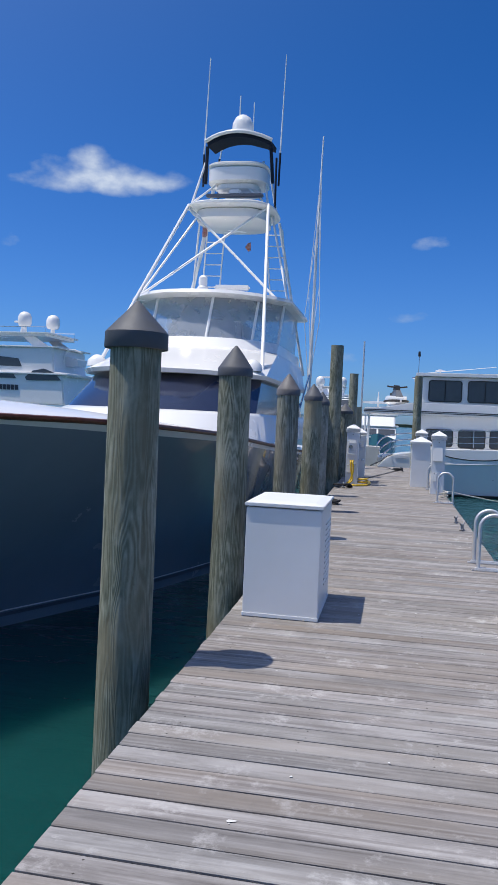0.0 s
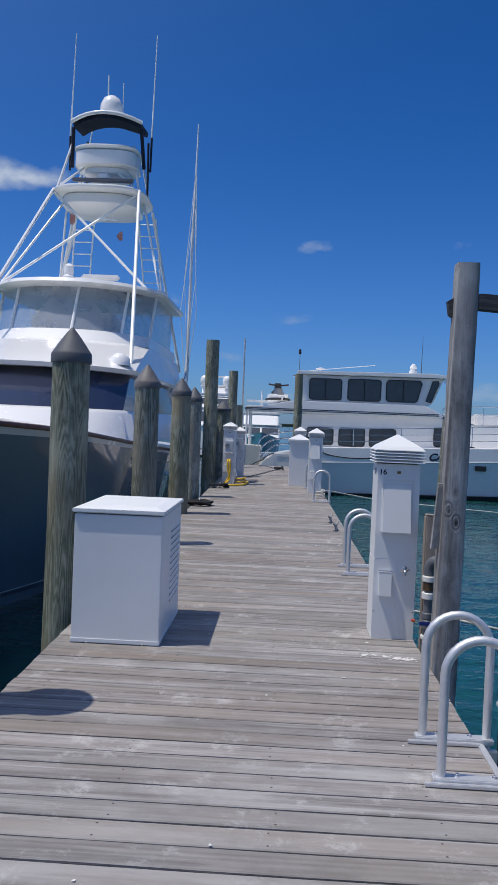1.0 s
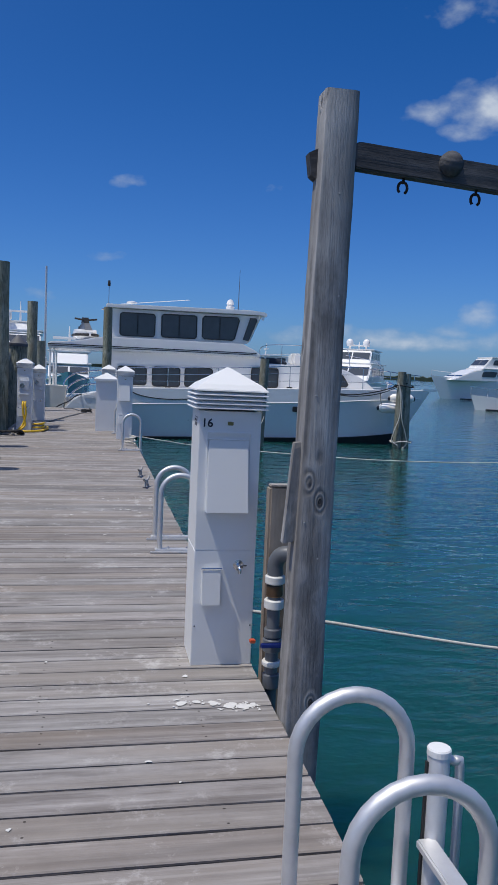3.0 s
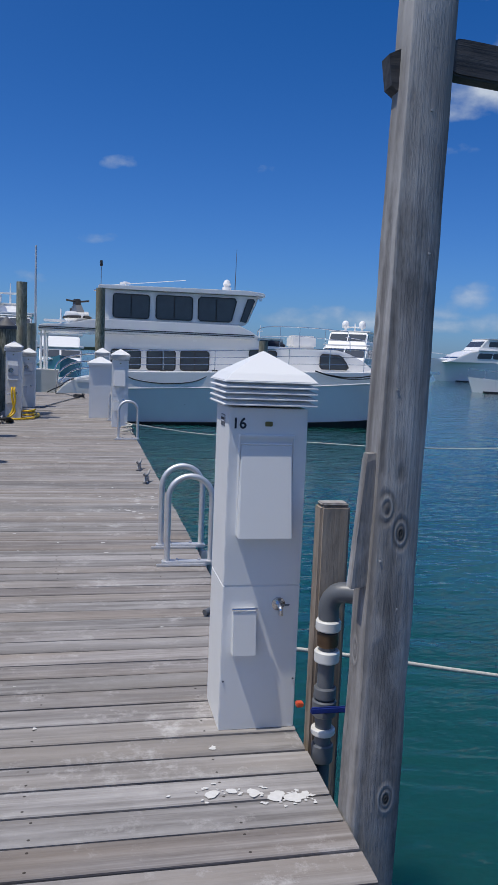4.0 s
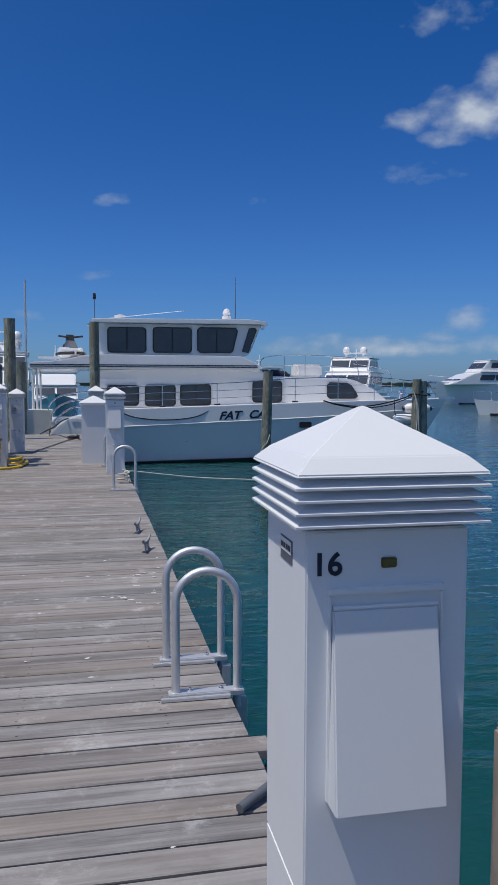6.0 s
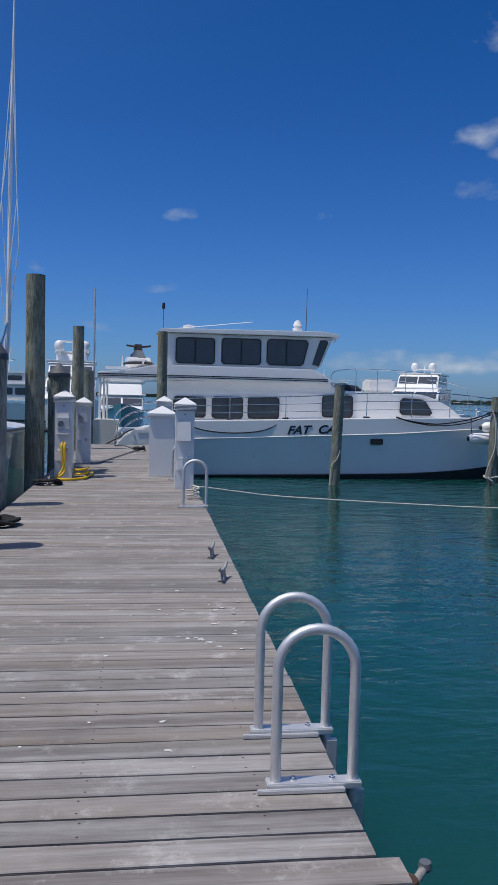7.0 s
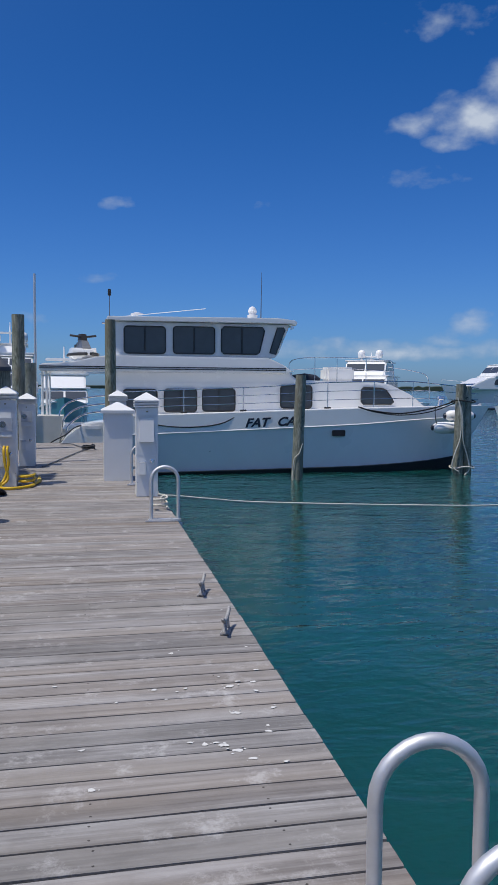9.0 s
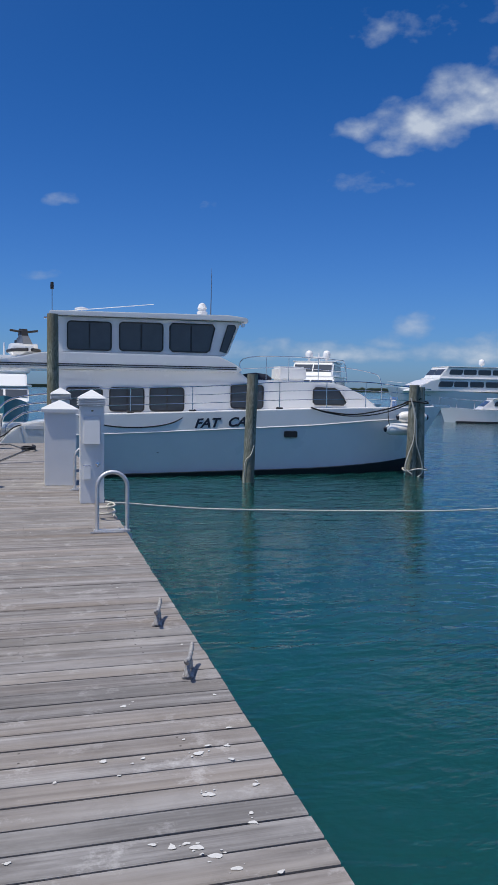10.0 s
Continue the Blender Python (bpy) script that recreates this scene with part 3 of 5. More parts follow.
def power_pedestal(m, label, number="", open_face=False, h=1.24):
    """A white marina pedestal; its centre at deck level is the origin, its face towards -y."""
    root = thing("power_pedestal", m, label, "pedestal", "power pedestals")

    w, d = 0.151, 0.146
    # two stacked sheet-metal housings with a fine seam between them
    part("lower_housing", b_box(-w, w, -d, d, 0.0, 0.577, 0.003), WHITE, root)
    part("seam_gasket", b_box(-w + 0.004, w - 0.004, -d + 0.004, d - 0.004, 0.572, 0.583), GELGREY, root)
    part("upper_housing", b_box(-w, w, -d, d, 0.579, h, 0.003), WHITE, root)
    # raised surround of the outlet bay: top rail and two stiles
    part("bay_rail", b_box(-0.112, 0.104, -d - 0.010, -d + 0.003, h - 0.112, h - 0.100, 0.002), WHITE, root)
    for x in (-0.112, 0.098):
        part("bay_stile", b_box(x, x + 0.006, -d - 0.008, -d + 0.003, 0.775, h - 0.113, 0.0015), WHITE, root)
    # outlet hood, slanting out towards its bottom
    hood = b_loft([[(-0.104, -d + 0.002, h - 0.138), (0.092, -d + 0.002, h - 0.138), (0.092, -d - 0.007, h - 0.138), (-0.104, -d - 0.007, h - 0.138)],
                   [(-0.110, -d + 0.002, 0.772), (0.096, -d + 0.002, 0.772), (0.096, -d - 0.056, 0.772), (-0.110, -d - 0.056, 0.772)]])
    bmesh.ops.bevel(hood, geom=list(hood.edges), offset=0.003, segments=2, affect="EDGES", clamp_overlap=True)
    part("outlet_hood", hood, HATWHITE, root, "white hinged cover over the outlets")
    part("hood_hinge", b_tube([(-0.104, -d - 0.004, h - 0.136), (0.092, -d - 0.004, h - 0.136)], 0.004, 8), WHITE, root)
    lowbox = b_loft([[(-0.112, -d + 0.002, 0.492), (-0.024, -d + 0.002, 0.492), (-0.024, -d - 0.028, 0.484), (-0.112, -d - 0.028, 0.484)],
                     [(-0.112, -d + 0.002, 0.316), (-0.024, -d + 0.002, 0.316), (-0.024, -d - 0.042, 0.316), (-0.112, -d - 0.042, 0.316)]])
    part("socket_cover", lowbox, HATWHITE, root)
    part("cover_hinge", b_tube([(-0.118, -d - 0.026, 0.494), (-0.018, -d - 0.026, 0.494)], 0.005, 8), STEEL, root)
    tap = part("water_tap", b_lathe([(0.026, 0), (0.026, 0.005), (0.012, 0.007), (0.012, 0.036), (0.0, 0.038)], 16), STEEL, root, "small chrome tap", smooth=40)
    tap.matrix_basis = pose(0.067, -d, 0.505, 90, 0, 0)
    part("spout", b_tube(smooth_path([(0.067, -d - 0.030, 0.505), (0.067, -d - 0.046, 0.498), (0.067, -d - 0.048, 0.474)], 4), 0.009, 8), STEEL, tap).matrix_parent_inverse = tap.matrix_basis.inverted()
    part("tap_lever", b_box(0.065, 0.103, -d - 0.042, -d - 0.034, 0.508, 0.515, 0.002), STEEL, tap).matrix_parent_inverse = tap.matrix_basis.inverted()
    part("lock", b_box(-0.014, 0.014, -d - 0.006, -d + 0.002, h - 0.068, h - 0.050, 0.002), BRASS, root)
    for x in (-w + 0.012, w - 0.012):
        part("screw", b_tube([(x, -d - 0.003, 0.20), (x, -d + 0.002, 0.20)], 0.004, 8), GREYINK, root)
    # louvred pyramid hat
    for k in range(4):
        z = h + 0.010 + k * 0.0215
        o0, o1 = 0.178, 0.150
        r = [[(-o, -o, zz), (o, -o, zz), (o, o, zz), (-o, o, zz)] for o, zz in ((o0, z), (o0, z + 0.004), (o1, z + 0.019))]
        part("louvre", b_loft(r), HATWHITE, root)
    z = h + 0.094
    def sq(o, zz):
        return [(-o, -o, zz), (o, -o, zz), (o, o, zz), (-o, o, zz)]
    hat = b_loft([sq(0.177, z), sq(0.177, z + 0.006), sq(0.147, z + 0.034), sq(0.004, z + 0.118)])
    bmesh.ops.bevel(hat, geom=list(hat.edges), offset=0.0025, segments=2, affect="EDGES", clamp_overlap=True)
    part("hat", hat, HATWHITE, root, "white pyramid lid")
    if open_face:
        part("meter_recess", b_box(-0.10, 0.105, -d - 0.060, -d - 0.030, 0.86, 1.06, 0.004), GREYHULL, root, "grey meter plate")
        part("meter_dial", b_tube([(-0.04, -d - 0.066, 0.96), (-0.04, -d - 0.058, 0.96)], 0.05, 18), STEEL, root)
    if number:
        lettering("pedestal_number", number, 0.056, pose(-0.141, -d - 0.0012, h - 0.077, 90, 0, 0), INK, root, "dark number 16", 0.001, 0.0, 0.02)
    sticker = part("sticker", b_box(-w - 0.0015, -w + 0.001, -0.056, 0.029, h - 0.080, h - 0.035), GREYINK, root)
    part("sticker_face", b_box(-w - 0.0025, -w - 0.0016, -0.051, 0.024, h - 0.062, h - 0.038), GELGREY, sticker)
    for k in range(4):
        part("text_bar", b_box(-w - 0.0035, -w - 0.0026, -0.047 + 0.018 * k, -0.035 + 0.018 * k, h - 0.056, h - 0.046), INK, sticker)
    return root


power_pedestal(pose(1.232, 6.448, 0), "white dock power pedestal with louvred pyramid lid", "16", h=1.260)
power_pedestal(pose(1.14, 18.43, 0), "white dock power pedestal beside a boarding ladder", h=1.257)
power_pedestal(pose(-0.915, 19.82, 0), "white dock power pedestal with yellow shore cable", open_face=True, h=1.33)
power_pedestal(pose(-0.86, 23.0, 0), "white dock power pedestal behind another one", open_face=True, h=1.20)
dock_box(pose(0.555, 20.17, 0), 0.49, 0.6, 1.16, "tall white utility cabinet with a hipped lid", vents=False, hip=True)
power_pedestal(pose(0.86, 22.2, 0), "white dock power pedestal behind a cabinet", h=1.27)


def boarding_ladder(y0, y1, x0, x1, h, label, rails_down=True, poles=False, single=False):
    """Two looped tubes on deck shoes and a ladder that goes down into the water."""
    root = thing("boarding_ladder", (0, 0, 0), label, "ladder", "boarding ladders")
    r = 0.021
    xm, hw = (x0 + x1) / 2, (x1 - x0) / 2
    for y in ((y0,) if single else (y0, y1)):
        pts = [(x0, y, 0.03), (x0, y, h - hw)]
        pts += [(xm - hw * math.cos(a), y, h - hw + hw * math.sin(a)) for a in (math.pi * k / 14 for k in range(1, 14))]
        pts += [(x1, y, h - hw), (x1, y, 0.02 if not rails_down else -0.06)]
        loop = part("handrail", b_tube(pts, r, 16), ALU, root, smooth=40)
        part("deck_shoe", b_box(x0 - 0.035, x1 + 0.03, y - 0.035, y + 0.030, 0.004, 0.032, 0.004), ALU, loop)
        part("toe_plate", b_box(x0 - 0.075, x1 - 0.04, y - 0.055, y - 0.037, 0.003, 0.02, 0.003), ALU, loop)
        for bx in (x0 + 0.07, x1 - 0.08):
            part("bolt", b_lathe([(0.013, 0.032), (0.013, 0.038), (0.007, 0.04), (0.007, 0.046), (0.0, 0.047)], 10, centre=(bx, y, 0)), STEEL, loop)
    xs = x1 + 0.02
    for y in (y0 + 0.02, y1 - 0.02):
        part("stringer", b_box(xs - 0.02, xs + 0.03, y - 0.014, y + 0.014, -1.9, -0.02, 0.004), ALU, root)
    if poles:
        for y, z in ((y0 + 0.03, 0.452), (y1 - 0.01, 0.462)):
            pole = part("side_pole", b_lathe([(0.031, -1.9), (0.031, z - 0.004), (0.029, z)], 20, centre=(x1 + 0.088, y, 0)), ALU, root, smooth=40)
            part("pole_cap", b_lathe([(0.033, z - 0.012), (0.033, z + 0.004), (0.030, z + 0.008), (0.0, z + 0.009)], 20, centre=(x1 + 0.088, y, 0)), HATWHITE, pole)
            part("black_seam", b_box(x1 + 0.052, x1 + 0.058, y - 0.006, y + 0.006, -1.8, z - 0.03), BLACK, pole)
            part("grab_tube", b_tube(smooth_path([(x1 + 0.093, y, z - 0.03), (x1 + 0.133, y, z - 0.035), (x1 + 0.153, y, z - 0.10), (x1 + 0.153, y, -0.3), (x1 + 0.153, y, -1.8)], 5), 0.013, 10), ALU, pole, smooth=40)
        part("top_step", b_box(x1 + 0.03, x1 + 0.085, y0 + 0.045, y1 - 0.025, 0.20, 0.225, 0.005), ALU, root)
        part("edge_channel", b_box(x1 - 0.05, x1 - 0.02, y0 - 0.4, y1, -0.02, 0.012, 0.003), ALU, root)
    for k in range(5):
        part("rung", b_box(xs - 0.035, xs + 0.045, y0 + 0.035, y1 - 0.035, -0.36 - 0.28 * k, -0.33 - 0.28 * k, 0.006), ALU, root)
    return root


boarding_ladder(4.04, 4.49, 1.128, 1.438, 0.622, "bright aluminium boarding ladder with looped rails", poles=True)
boarding_ladder(8.68, 9.16, 1.110, 1.412, 0.618, "aluminium boarding ladder bolted to the dock edge")
boarding_ladder(16.20, 16.66, 1.045, 1.355, 0.63, "aluminium boarding ladder with a single loop beside a pedestal", single=True)
boarding_ladder(19.62, 20.06, 0.985, 1.30, 0.63, "aluminium boarding ladder with a single loop beside a cabinet", single=True)

# square post with its arm
root = thing("hoist_post", (1.470, 5.705, -0.25), "weathered square timber post with a dark arm", "post")
rings = []
for k in range(41):
    z = -1.6 + k * (2.82 + 1.6) / 40
    f = max(0, z) / 2.8
    sx, sy = 0.081 - 0.011 * f, 0.068 - 0.004 * f
    worn = 0.004 * noise.noise((3.1, 0.2, z * 5.0)) * (1.6 - f)
    c = 0.011 + 0.006 * noise.noise((0.7, 4.2, z * 3.0)) + 0.004
    x, y = 0.0145 * z + 0.004 * noise.noise((8.0, 1.0, z * 0.9)), 0.003 * noise.noise((2.0, 6.0, z * 1.1))
    a, b2 = sx + worn, sy + worn * 0.5
    rings.append([(x - a + c, y - b2, z), (x + a - c, y - b2, z), (x + a - c * 0.3, y - b2 + c * 0.3, z), (x + a, y - b2 + c, z), (x + a, y + b2 - c, z), (x + a - c, y + b2, z), (x - a + c, y + b2, z), (x - a, y + b2 - c, z), (x - a, y - b2 + c, z), (x - a + c * 0.3, y - b2 + c * 0.3, z)])
part("post", b_loft(rings), POST, root, smooth=25)
part("brace_stub", b_loft([[(-0.112, -0.050, 1.01), (-0.060, -0.050, 1.02), (-0.060, -0.008, 1.02), (-0.112, -0.008, 1.01)], [(-0.084, -0.050, 1.40), (-0.055, -0.050, 1.41), (-0.055, -0.008, 1.41), (-0.084, -0.008, 1.40)], [(-0.081, -0.047, 1.425), (-0.055, -0.047, 1.428), (-0.055, -0.011, 1.428), (-0.081, -0.011, 1.425)]]), POST, root)
for k, (dx, z) in enumerate(((0.02, 0.95), (-0.03, 1.62), (0.035, 2.02), (-0.045, 1.10), (0.01, 2.42))):
    part("nail_head", b_lathe([(0.0045, 0.0), (0.004, 0.002), (0.0, 0.0025)], 8, centre=(0, 0, 0)), GALV, root).matrix_basis = pose(0.0145 * z + dx, -0.067, z, 90, 0, 0)
arm = part("arm", b_prism(round_outline(0.045, 0.845, -0.055, 0.05, 0.045), -0.03, 0.03, 0.006), DARKBEAM, root, "black-stained timber arm")
arm.matrix_basis = pose(0.037, -0.03, 2.585, 0, 3.6, 0)
for x in (0.29, 0.61):
    sh = [(x + 0.02 * math.cos(a), 0, -0.095 + 0.024 * math.sin(a)) for a in (math.pi * (-0.3 + 1.6 * k / 10) for k in range(11))]
    part("shackle", b_tube(sh, 0.006, 8), RUST, arm, "rusty shackle")
    part("eye_bolt", b_tube([(x, 0, -0.045), (x, 0, -0.078)], 0.006, 8), RUST, arm)
bolt = part("lamp_knob", b_lathe([(0.05, 0), (0.05, 0.02), (0.035, 0.045), (0.0, 0.055)], 18), DARKBEAM, arm, smooth=50)
bolt.matrix_basis = pose(0.47, -0.03, 0.02, 90, 0, 0)
part("peg", b_loft([[(-0.055, 0.0, 2.50), (0.0, 0.0, 2.46), (0.0, 0.06, 2.46), (-0.055, 0.06, 2.50)], [(-0.068, 0.0, 2.585), (0.0, 0.0, 2.62), (0.0, 0.06, 2.62), (-0.068, 0.06, 2.585)]]), DARKBEAM, root)

# stake and water pipe
root = thing("stake", (1.471, 6.215, -0.5), "rough brown timber stake at the dock edge", "stake")
part("stake_body", b_box(-0.058, 0.058, -0.042, 0.042, -1.5, 1.415, 0.010), RAWWOOD, root)
part("split_top", b_box(-0.052, 0.051, -0.036, 0.036, 1.411, 1.422, 0.004), POST, root, "grey weathered end grain")
pipe = thing("water_pipe", Matrix.Translation((1.440, 6.10, 0.187)) @ Matrix.Scale(0.9, 4), "grey and white plastic water pipe with a blue valve", "pipe")
part("riser", b_tube([(0.0, 0, -1.4), (0.0, 0, 0.40)], 0.034, 16), PVCGREY, pipe, smooth=40)
part("elbow", b_tube(smooth_path([(0.0, 0, 0.36), (0.0, 0, 0.42), (0.025, -0.02, 0.47), (0.09, -0.06, 0.48), (0.16, -0.12, 0.48)], 5), 0.042, 16), PVCGREY, pipe, smooth=40)
for z, mt, r, hgt, nm in ((0.335, PVCWHITE, 0.052, 0.045, "union_nut"), (0.275, BRONZE, 0.044, 0.06, "coupling"), (0.205, PVCWHITE, 0.052, 0.05, "union_nut"), (0.05, PVCGREY, 0.046, 0.05, "collar"), (-0.015, PVCGREY, 0.05, 0.07, "valve_body"), (-0.115, PVCWHITE, 0.05, 0.03, "union_nut"), (-0.21, PVCGREY, 0.045, 0.08, "collar")):
    part(nm, b_lathe([(r * 0.9, -hgt / 2), (r, -hgt / 2 + 0.006), (r, hgt / 2 - 0.006), (r * 0.9, hgt / 2)], 18, centre=(0, 0, z)), mt, pipe, smooth=30)
part("valve_handle", b_box(-0.075, 0.075, -0.065, -0.05, -0.015, 0.012, 0.005), BLUE, pipe, "blue lever handle")
part("tag", b_box(-0.125, -0.095, -0.03, 0.0, 0.0, 0.02, 0.004), ORANGE, pipe, "orange cap")


def horn_cleat(x, y, turn):
    root = thing("dock_cleat", pose(x, y, 0, 0, 0, turn), "galvanised horn cleat bolted to the planks", "cleat", "dock cleats")
    part("horns", b_tube(smooth_path([(-0.14, 0, 0.125), (-0.08, 0, 0.092), (0, 0, 0.084), (0.08, 0, 0.092), (0.14, 0, 0.125)], 4), [0.008] + [0.013] * 15 + [0.008], 10), GALV, root, smooth=50)
    for s in (-1, 1):
        part("leg", b_tube([(s * 0.062, 0, 0.008), (s * 0.036, 0, 0.084)], [0.018, 0.012], 10), GALV, root, smooth=50)
    part("foot", b_box(-0.075, 0.075, -0.03, 0.03, 0.002, 0.012, 0.004), GALV, root)
    return root


horn_cleat(1.185, 12.98, 75)
horn_cleat(1.21, 12.06, 72)
horn_cleat(-1.08, 14.72, 90)
horn_cleat(-1.04, 18.7, 90)


# ---- boats ----
def wpart(name, bm, material, parent, label="", smooth=None):
    """A part given in the world's coordinates."""
    ob = part(name, bm, material, parent, label, smooth)
    m = parent.matrix_basis.copy()
    if parent.parent is not None and parent.parent.matrix_basis != Matrix():
        m = Matrix() if parent.type == "MESH" else m
    ob.matrix_parent_inverse = Matrix() if parent.type == "MESH" else m.inverted()
    return ob


def lerp_table(table, v):
    """Piecewise smooth value from (key, value) pairs."""
    for (a, p), (b, q) in zip(table, table[1:]):
        if v <= b:
            f = max(0.0, min(1.0, (v - a) / (b - a)))
            return p + (q - p) * f
    return table[-1][1]


def soft_table(table, v, d=0.35):
    return (lerp_table(table, v - d) + 2 * lerp_table(table, v) + lerp_table(table, v + d)) / 4


def pane(root, outline, y, material=DARKGLASS, name="window", frame_w=0.022):
    """A dark window with a raised rubber frame, facing -y."""
    w = wpart(name, b_prism(outline, y - 0.012, y + 0.02, 0.0), material, root)
    ring = [(x, y - 0.016, z) for x, z in outline]
    wpart("window_frame", b_tube(ring, frame_w, 6, closed=True), BLACK, w)
    return w


def catamaran():
    root = thing("motor_catamaran", (5.5, 33.4, WATER_Z), "white motor catamaran with dark windows, moored beside the dock", "boat")
    sheer = [(-1.2, 0.66), (2.35, 0.72), (8.6, 0.93), (13.4, 1.02)]
    rub = [(-1.2, 0.08), (2.35, 0.18), (8.6, 0.44), (10.5, 0.58), (13.4, 0.72)]
    boot = [(-1.2, -1.0), (2.35, -0.98), (8.6, -0.87), (10.5, -0.78), (13.4, -0.6)]
    half = [(-1.2, 0.9), (7.0, 0.9), (9.5, 0.84), (11.3, 0.62), (12.6, 0.28), (13.45, 0.02)]

    def stem_pull(x, z, zs):
        """Rakes the bow: lower points stop short."""
        f = max(0.0, (x - 9.5) / 3.95)
        return x - f * f * 1.35 * max(0.0, (zs - z)) / 2.1

    xs = [0.9, 2, 4, 6, 7.5, 8.6, 9.5, 10.4, 11.3, 12.0, 12.6, 13.1, 13.45]
    for yc, nm in ((31.25, "near_hull"), (35.9, "far_hull")):
        def band(lo, hi, extra_lo=0.0, extra_hi=0.0):
            rings = []
            for x in xs:
                zs = soft_table(sheer, x)
                zl, zh, hw = lo(x), hi(x), soft_table(half, x)
                bot = hw * (0.80 if zl < 0 else 1.0) + extra_lo * min(1, hw * 4)
                top = hw + extra_hi * min(1, hw * 4)
                rings.append([(stem_pull(x, zl, zs), yc - bot, zl), (stem_pull(x, zh, zs), yc - top, zh), (stem_pull(x, zh, zs), yc + top, zh), (stem_pull(x, zl, zs), yc + bot, zl)])
            return b_loft(rings)
        hull = wpart("hull", band(lambda x: soft_table(boot, x), lambda x: soft_table(rub, x)), GELGREY, root, "pale blue-grey lower hull", smooth=40)
        wpart("bottom_paint", band(lambda x: -1.5, lambda x: soft_table(boot, x), -0.05, -0.008), ANTIFOUL, hull, smooth=40)
        wpart("topside", band(lambda x: soft_table(rub, x) + 0.004, lambda x: soft_table(sheer, x), 0.012, 0.012), GELCOAT, root, smooth=40)
        wpart("rub_rail", b_tube([(stem_pull(x, soft_table(rub, x), soft_table(sheer, x)), yc - soft_table(half, x) - 0.008, soft_table(rub, x)) for x in xs[:-1]], 0.022, 8), GELCOAT, root)
        wpart("toe_rail", b_tube([(x, yc - soft_table(half, x) + 0.02, soft_table(sheer, x) + 0.01) for x in xs[:-1]], 0.028, 8), GELCOAT, root)
    wpart("bridge_deck", b_box(0.9, 10.6, 32.1, 35.1, -0.25, 0.86, 0.03), GELCOAT, root)
    # stern quarter and steps
    wpart("stern_block", b_loft([[(-1.14, 30.5, -0.12), (-0.50, 30.5, -0.12), (-0.50, 31.9, -0.12), (-1.14, 31.9, -0.12)], [(-1.16, 30.5, 0.70), (-0.40, 30.5, 0.70), (-0.40, 31.9, 0.70), (-1.16, 31.9, 0.70)]]), CREAM, root, "cream stern quarter")
    wpart("stern_hull", b_prism([(-1.05, -0.9), (0.95, -0.95), (0.95, 0.56), (0.55, 0.52), (0.1, 0.42), (-0.25, 0.18), (-0.5, -0.12), (-1.05, -0.2)], 30.42, 32.1, 0.03), GELCOAT, root)
    wpart("hawse_plate", b_prism(round_outline(0.22, 0.72, 0.32, 0.42, 0.03), 30.40, 30.425), GELGREY, root)
    wpart("cockpit_floor", b_box(-1.0, 0.95, 32.0, 36.4, -0.1, 0.25, 0.02), GELCOAT, root)
    for k, (zz, out) in enumerate(((1.30, 0.0), (1.06, 0.1), (0.84, 0.2))):
        pts = smooth_path([(-0.50 + out, 30.55, zz - 0.78 + 0.1 * k), (-0.45 + out, 30.55, zz - 0.42), (-0.15 + out, 30.55, zz - 0.17), (0.35, 30.55, zz - 0.05), (1.0, 30.55, zz + 0.02)], 5)
        wpart("stern_rail", b_tube(pts, 0.024, 8), STEEL, root)
    # lower house
    house = [(0.94, 0.55), (11.42, 0.88), (11.33, 0.98), (10.85, 1.36), (10.15, 1.68), (9.7, 1.77), (6.95, 1.82), (6.55, 2.1), (0.94, 2.05)]
    wpart("lower_house", b_prism(house, 31.62, 35.5, 0.05), GELCOAT, root)
    for x0, x1, z0, z1 in ((1.38, 2.42, 0.82, 1.48), (2.65, 3.66, 0.80, 1.50), (3.85, 4.88, 0.82, 1.52), (6.37, 7.40, 0.92, 1.64)):
        w = pane(root, round_outline(x0, x1, z0, z1, 0.10), 31.60)
        xm = (x0 + x1) / 2
        wpart("mullion", b_box(xm - 0.018, xm + 0.018, 31.575, 31.587, z0 + 0.03, z1 - 0.03), BLACK, w)
    pane(root, [(9.16, 1.05), (10.12, 1.05), (10.20, 1.12), (10.12, 1.27), (9.95, 1.50), (9.80, 1.57), (9.16, 1.60), (9.08, 1.52), (9.08, 1.13)], 31.60)
    # roof deck with its dark stripes
    roof = [(-1.12, 2.02), (6.55, 2.02), (6.70, 2.10), (6.45, 2.28), (5.95, 2.50), (0.95, 2.52), (0.55, 2.47), (0.0, 2.34), (-0.5, 2.28), (-1.0, 2.26), (-1.12, 2.2)]
    wpart("roof_deck", b_prism(roof, 31.45, 35.65, 0.03), GELCOAT, root)
    wpart("stripe", b_box(-1.10, 6.5, 31.438, 31.449, 2.155, 2.185), BLACK, root, "dark stripe")
    wpart("stripe", b_box(-1.10, 6.5, 31.438, 31.449, 2.10, 2.125), BLACK, root)
    wpart("seam", b_box(0.96, 6.9, 31.608, 31.617, 1.70, 1.712), GELGREY, root)
    for x in (-1.03, -0.9):
        wpart("roof_post", b_tube([(x, 31.7, 0.6), (x, 31.7, 2.05)], 0.04, 10), GELCOAT, root)
    wpart("roof_post", b_tube([(-1.0, 35.3, 0.2), (-1.0, 35.3, 2.05)], 0.04, 10), GELCOAT, root)
    # pilothouse
    cab = [(0.97, 2.50), (6.12, 2.50), (6.24, 2.56), (6.66, 3.58), (0.97, 3.56)]
    wpart("pilothouse", b_prism(cab, 31.62, 35.5, 0.04), GELCOAT, root)
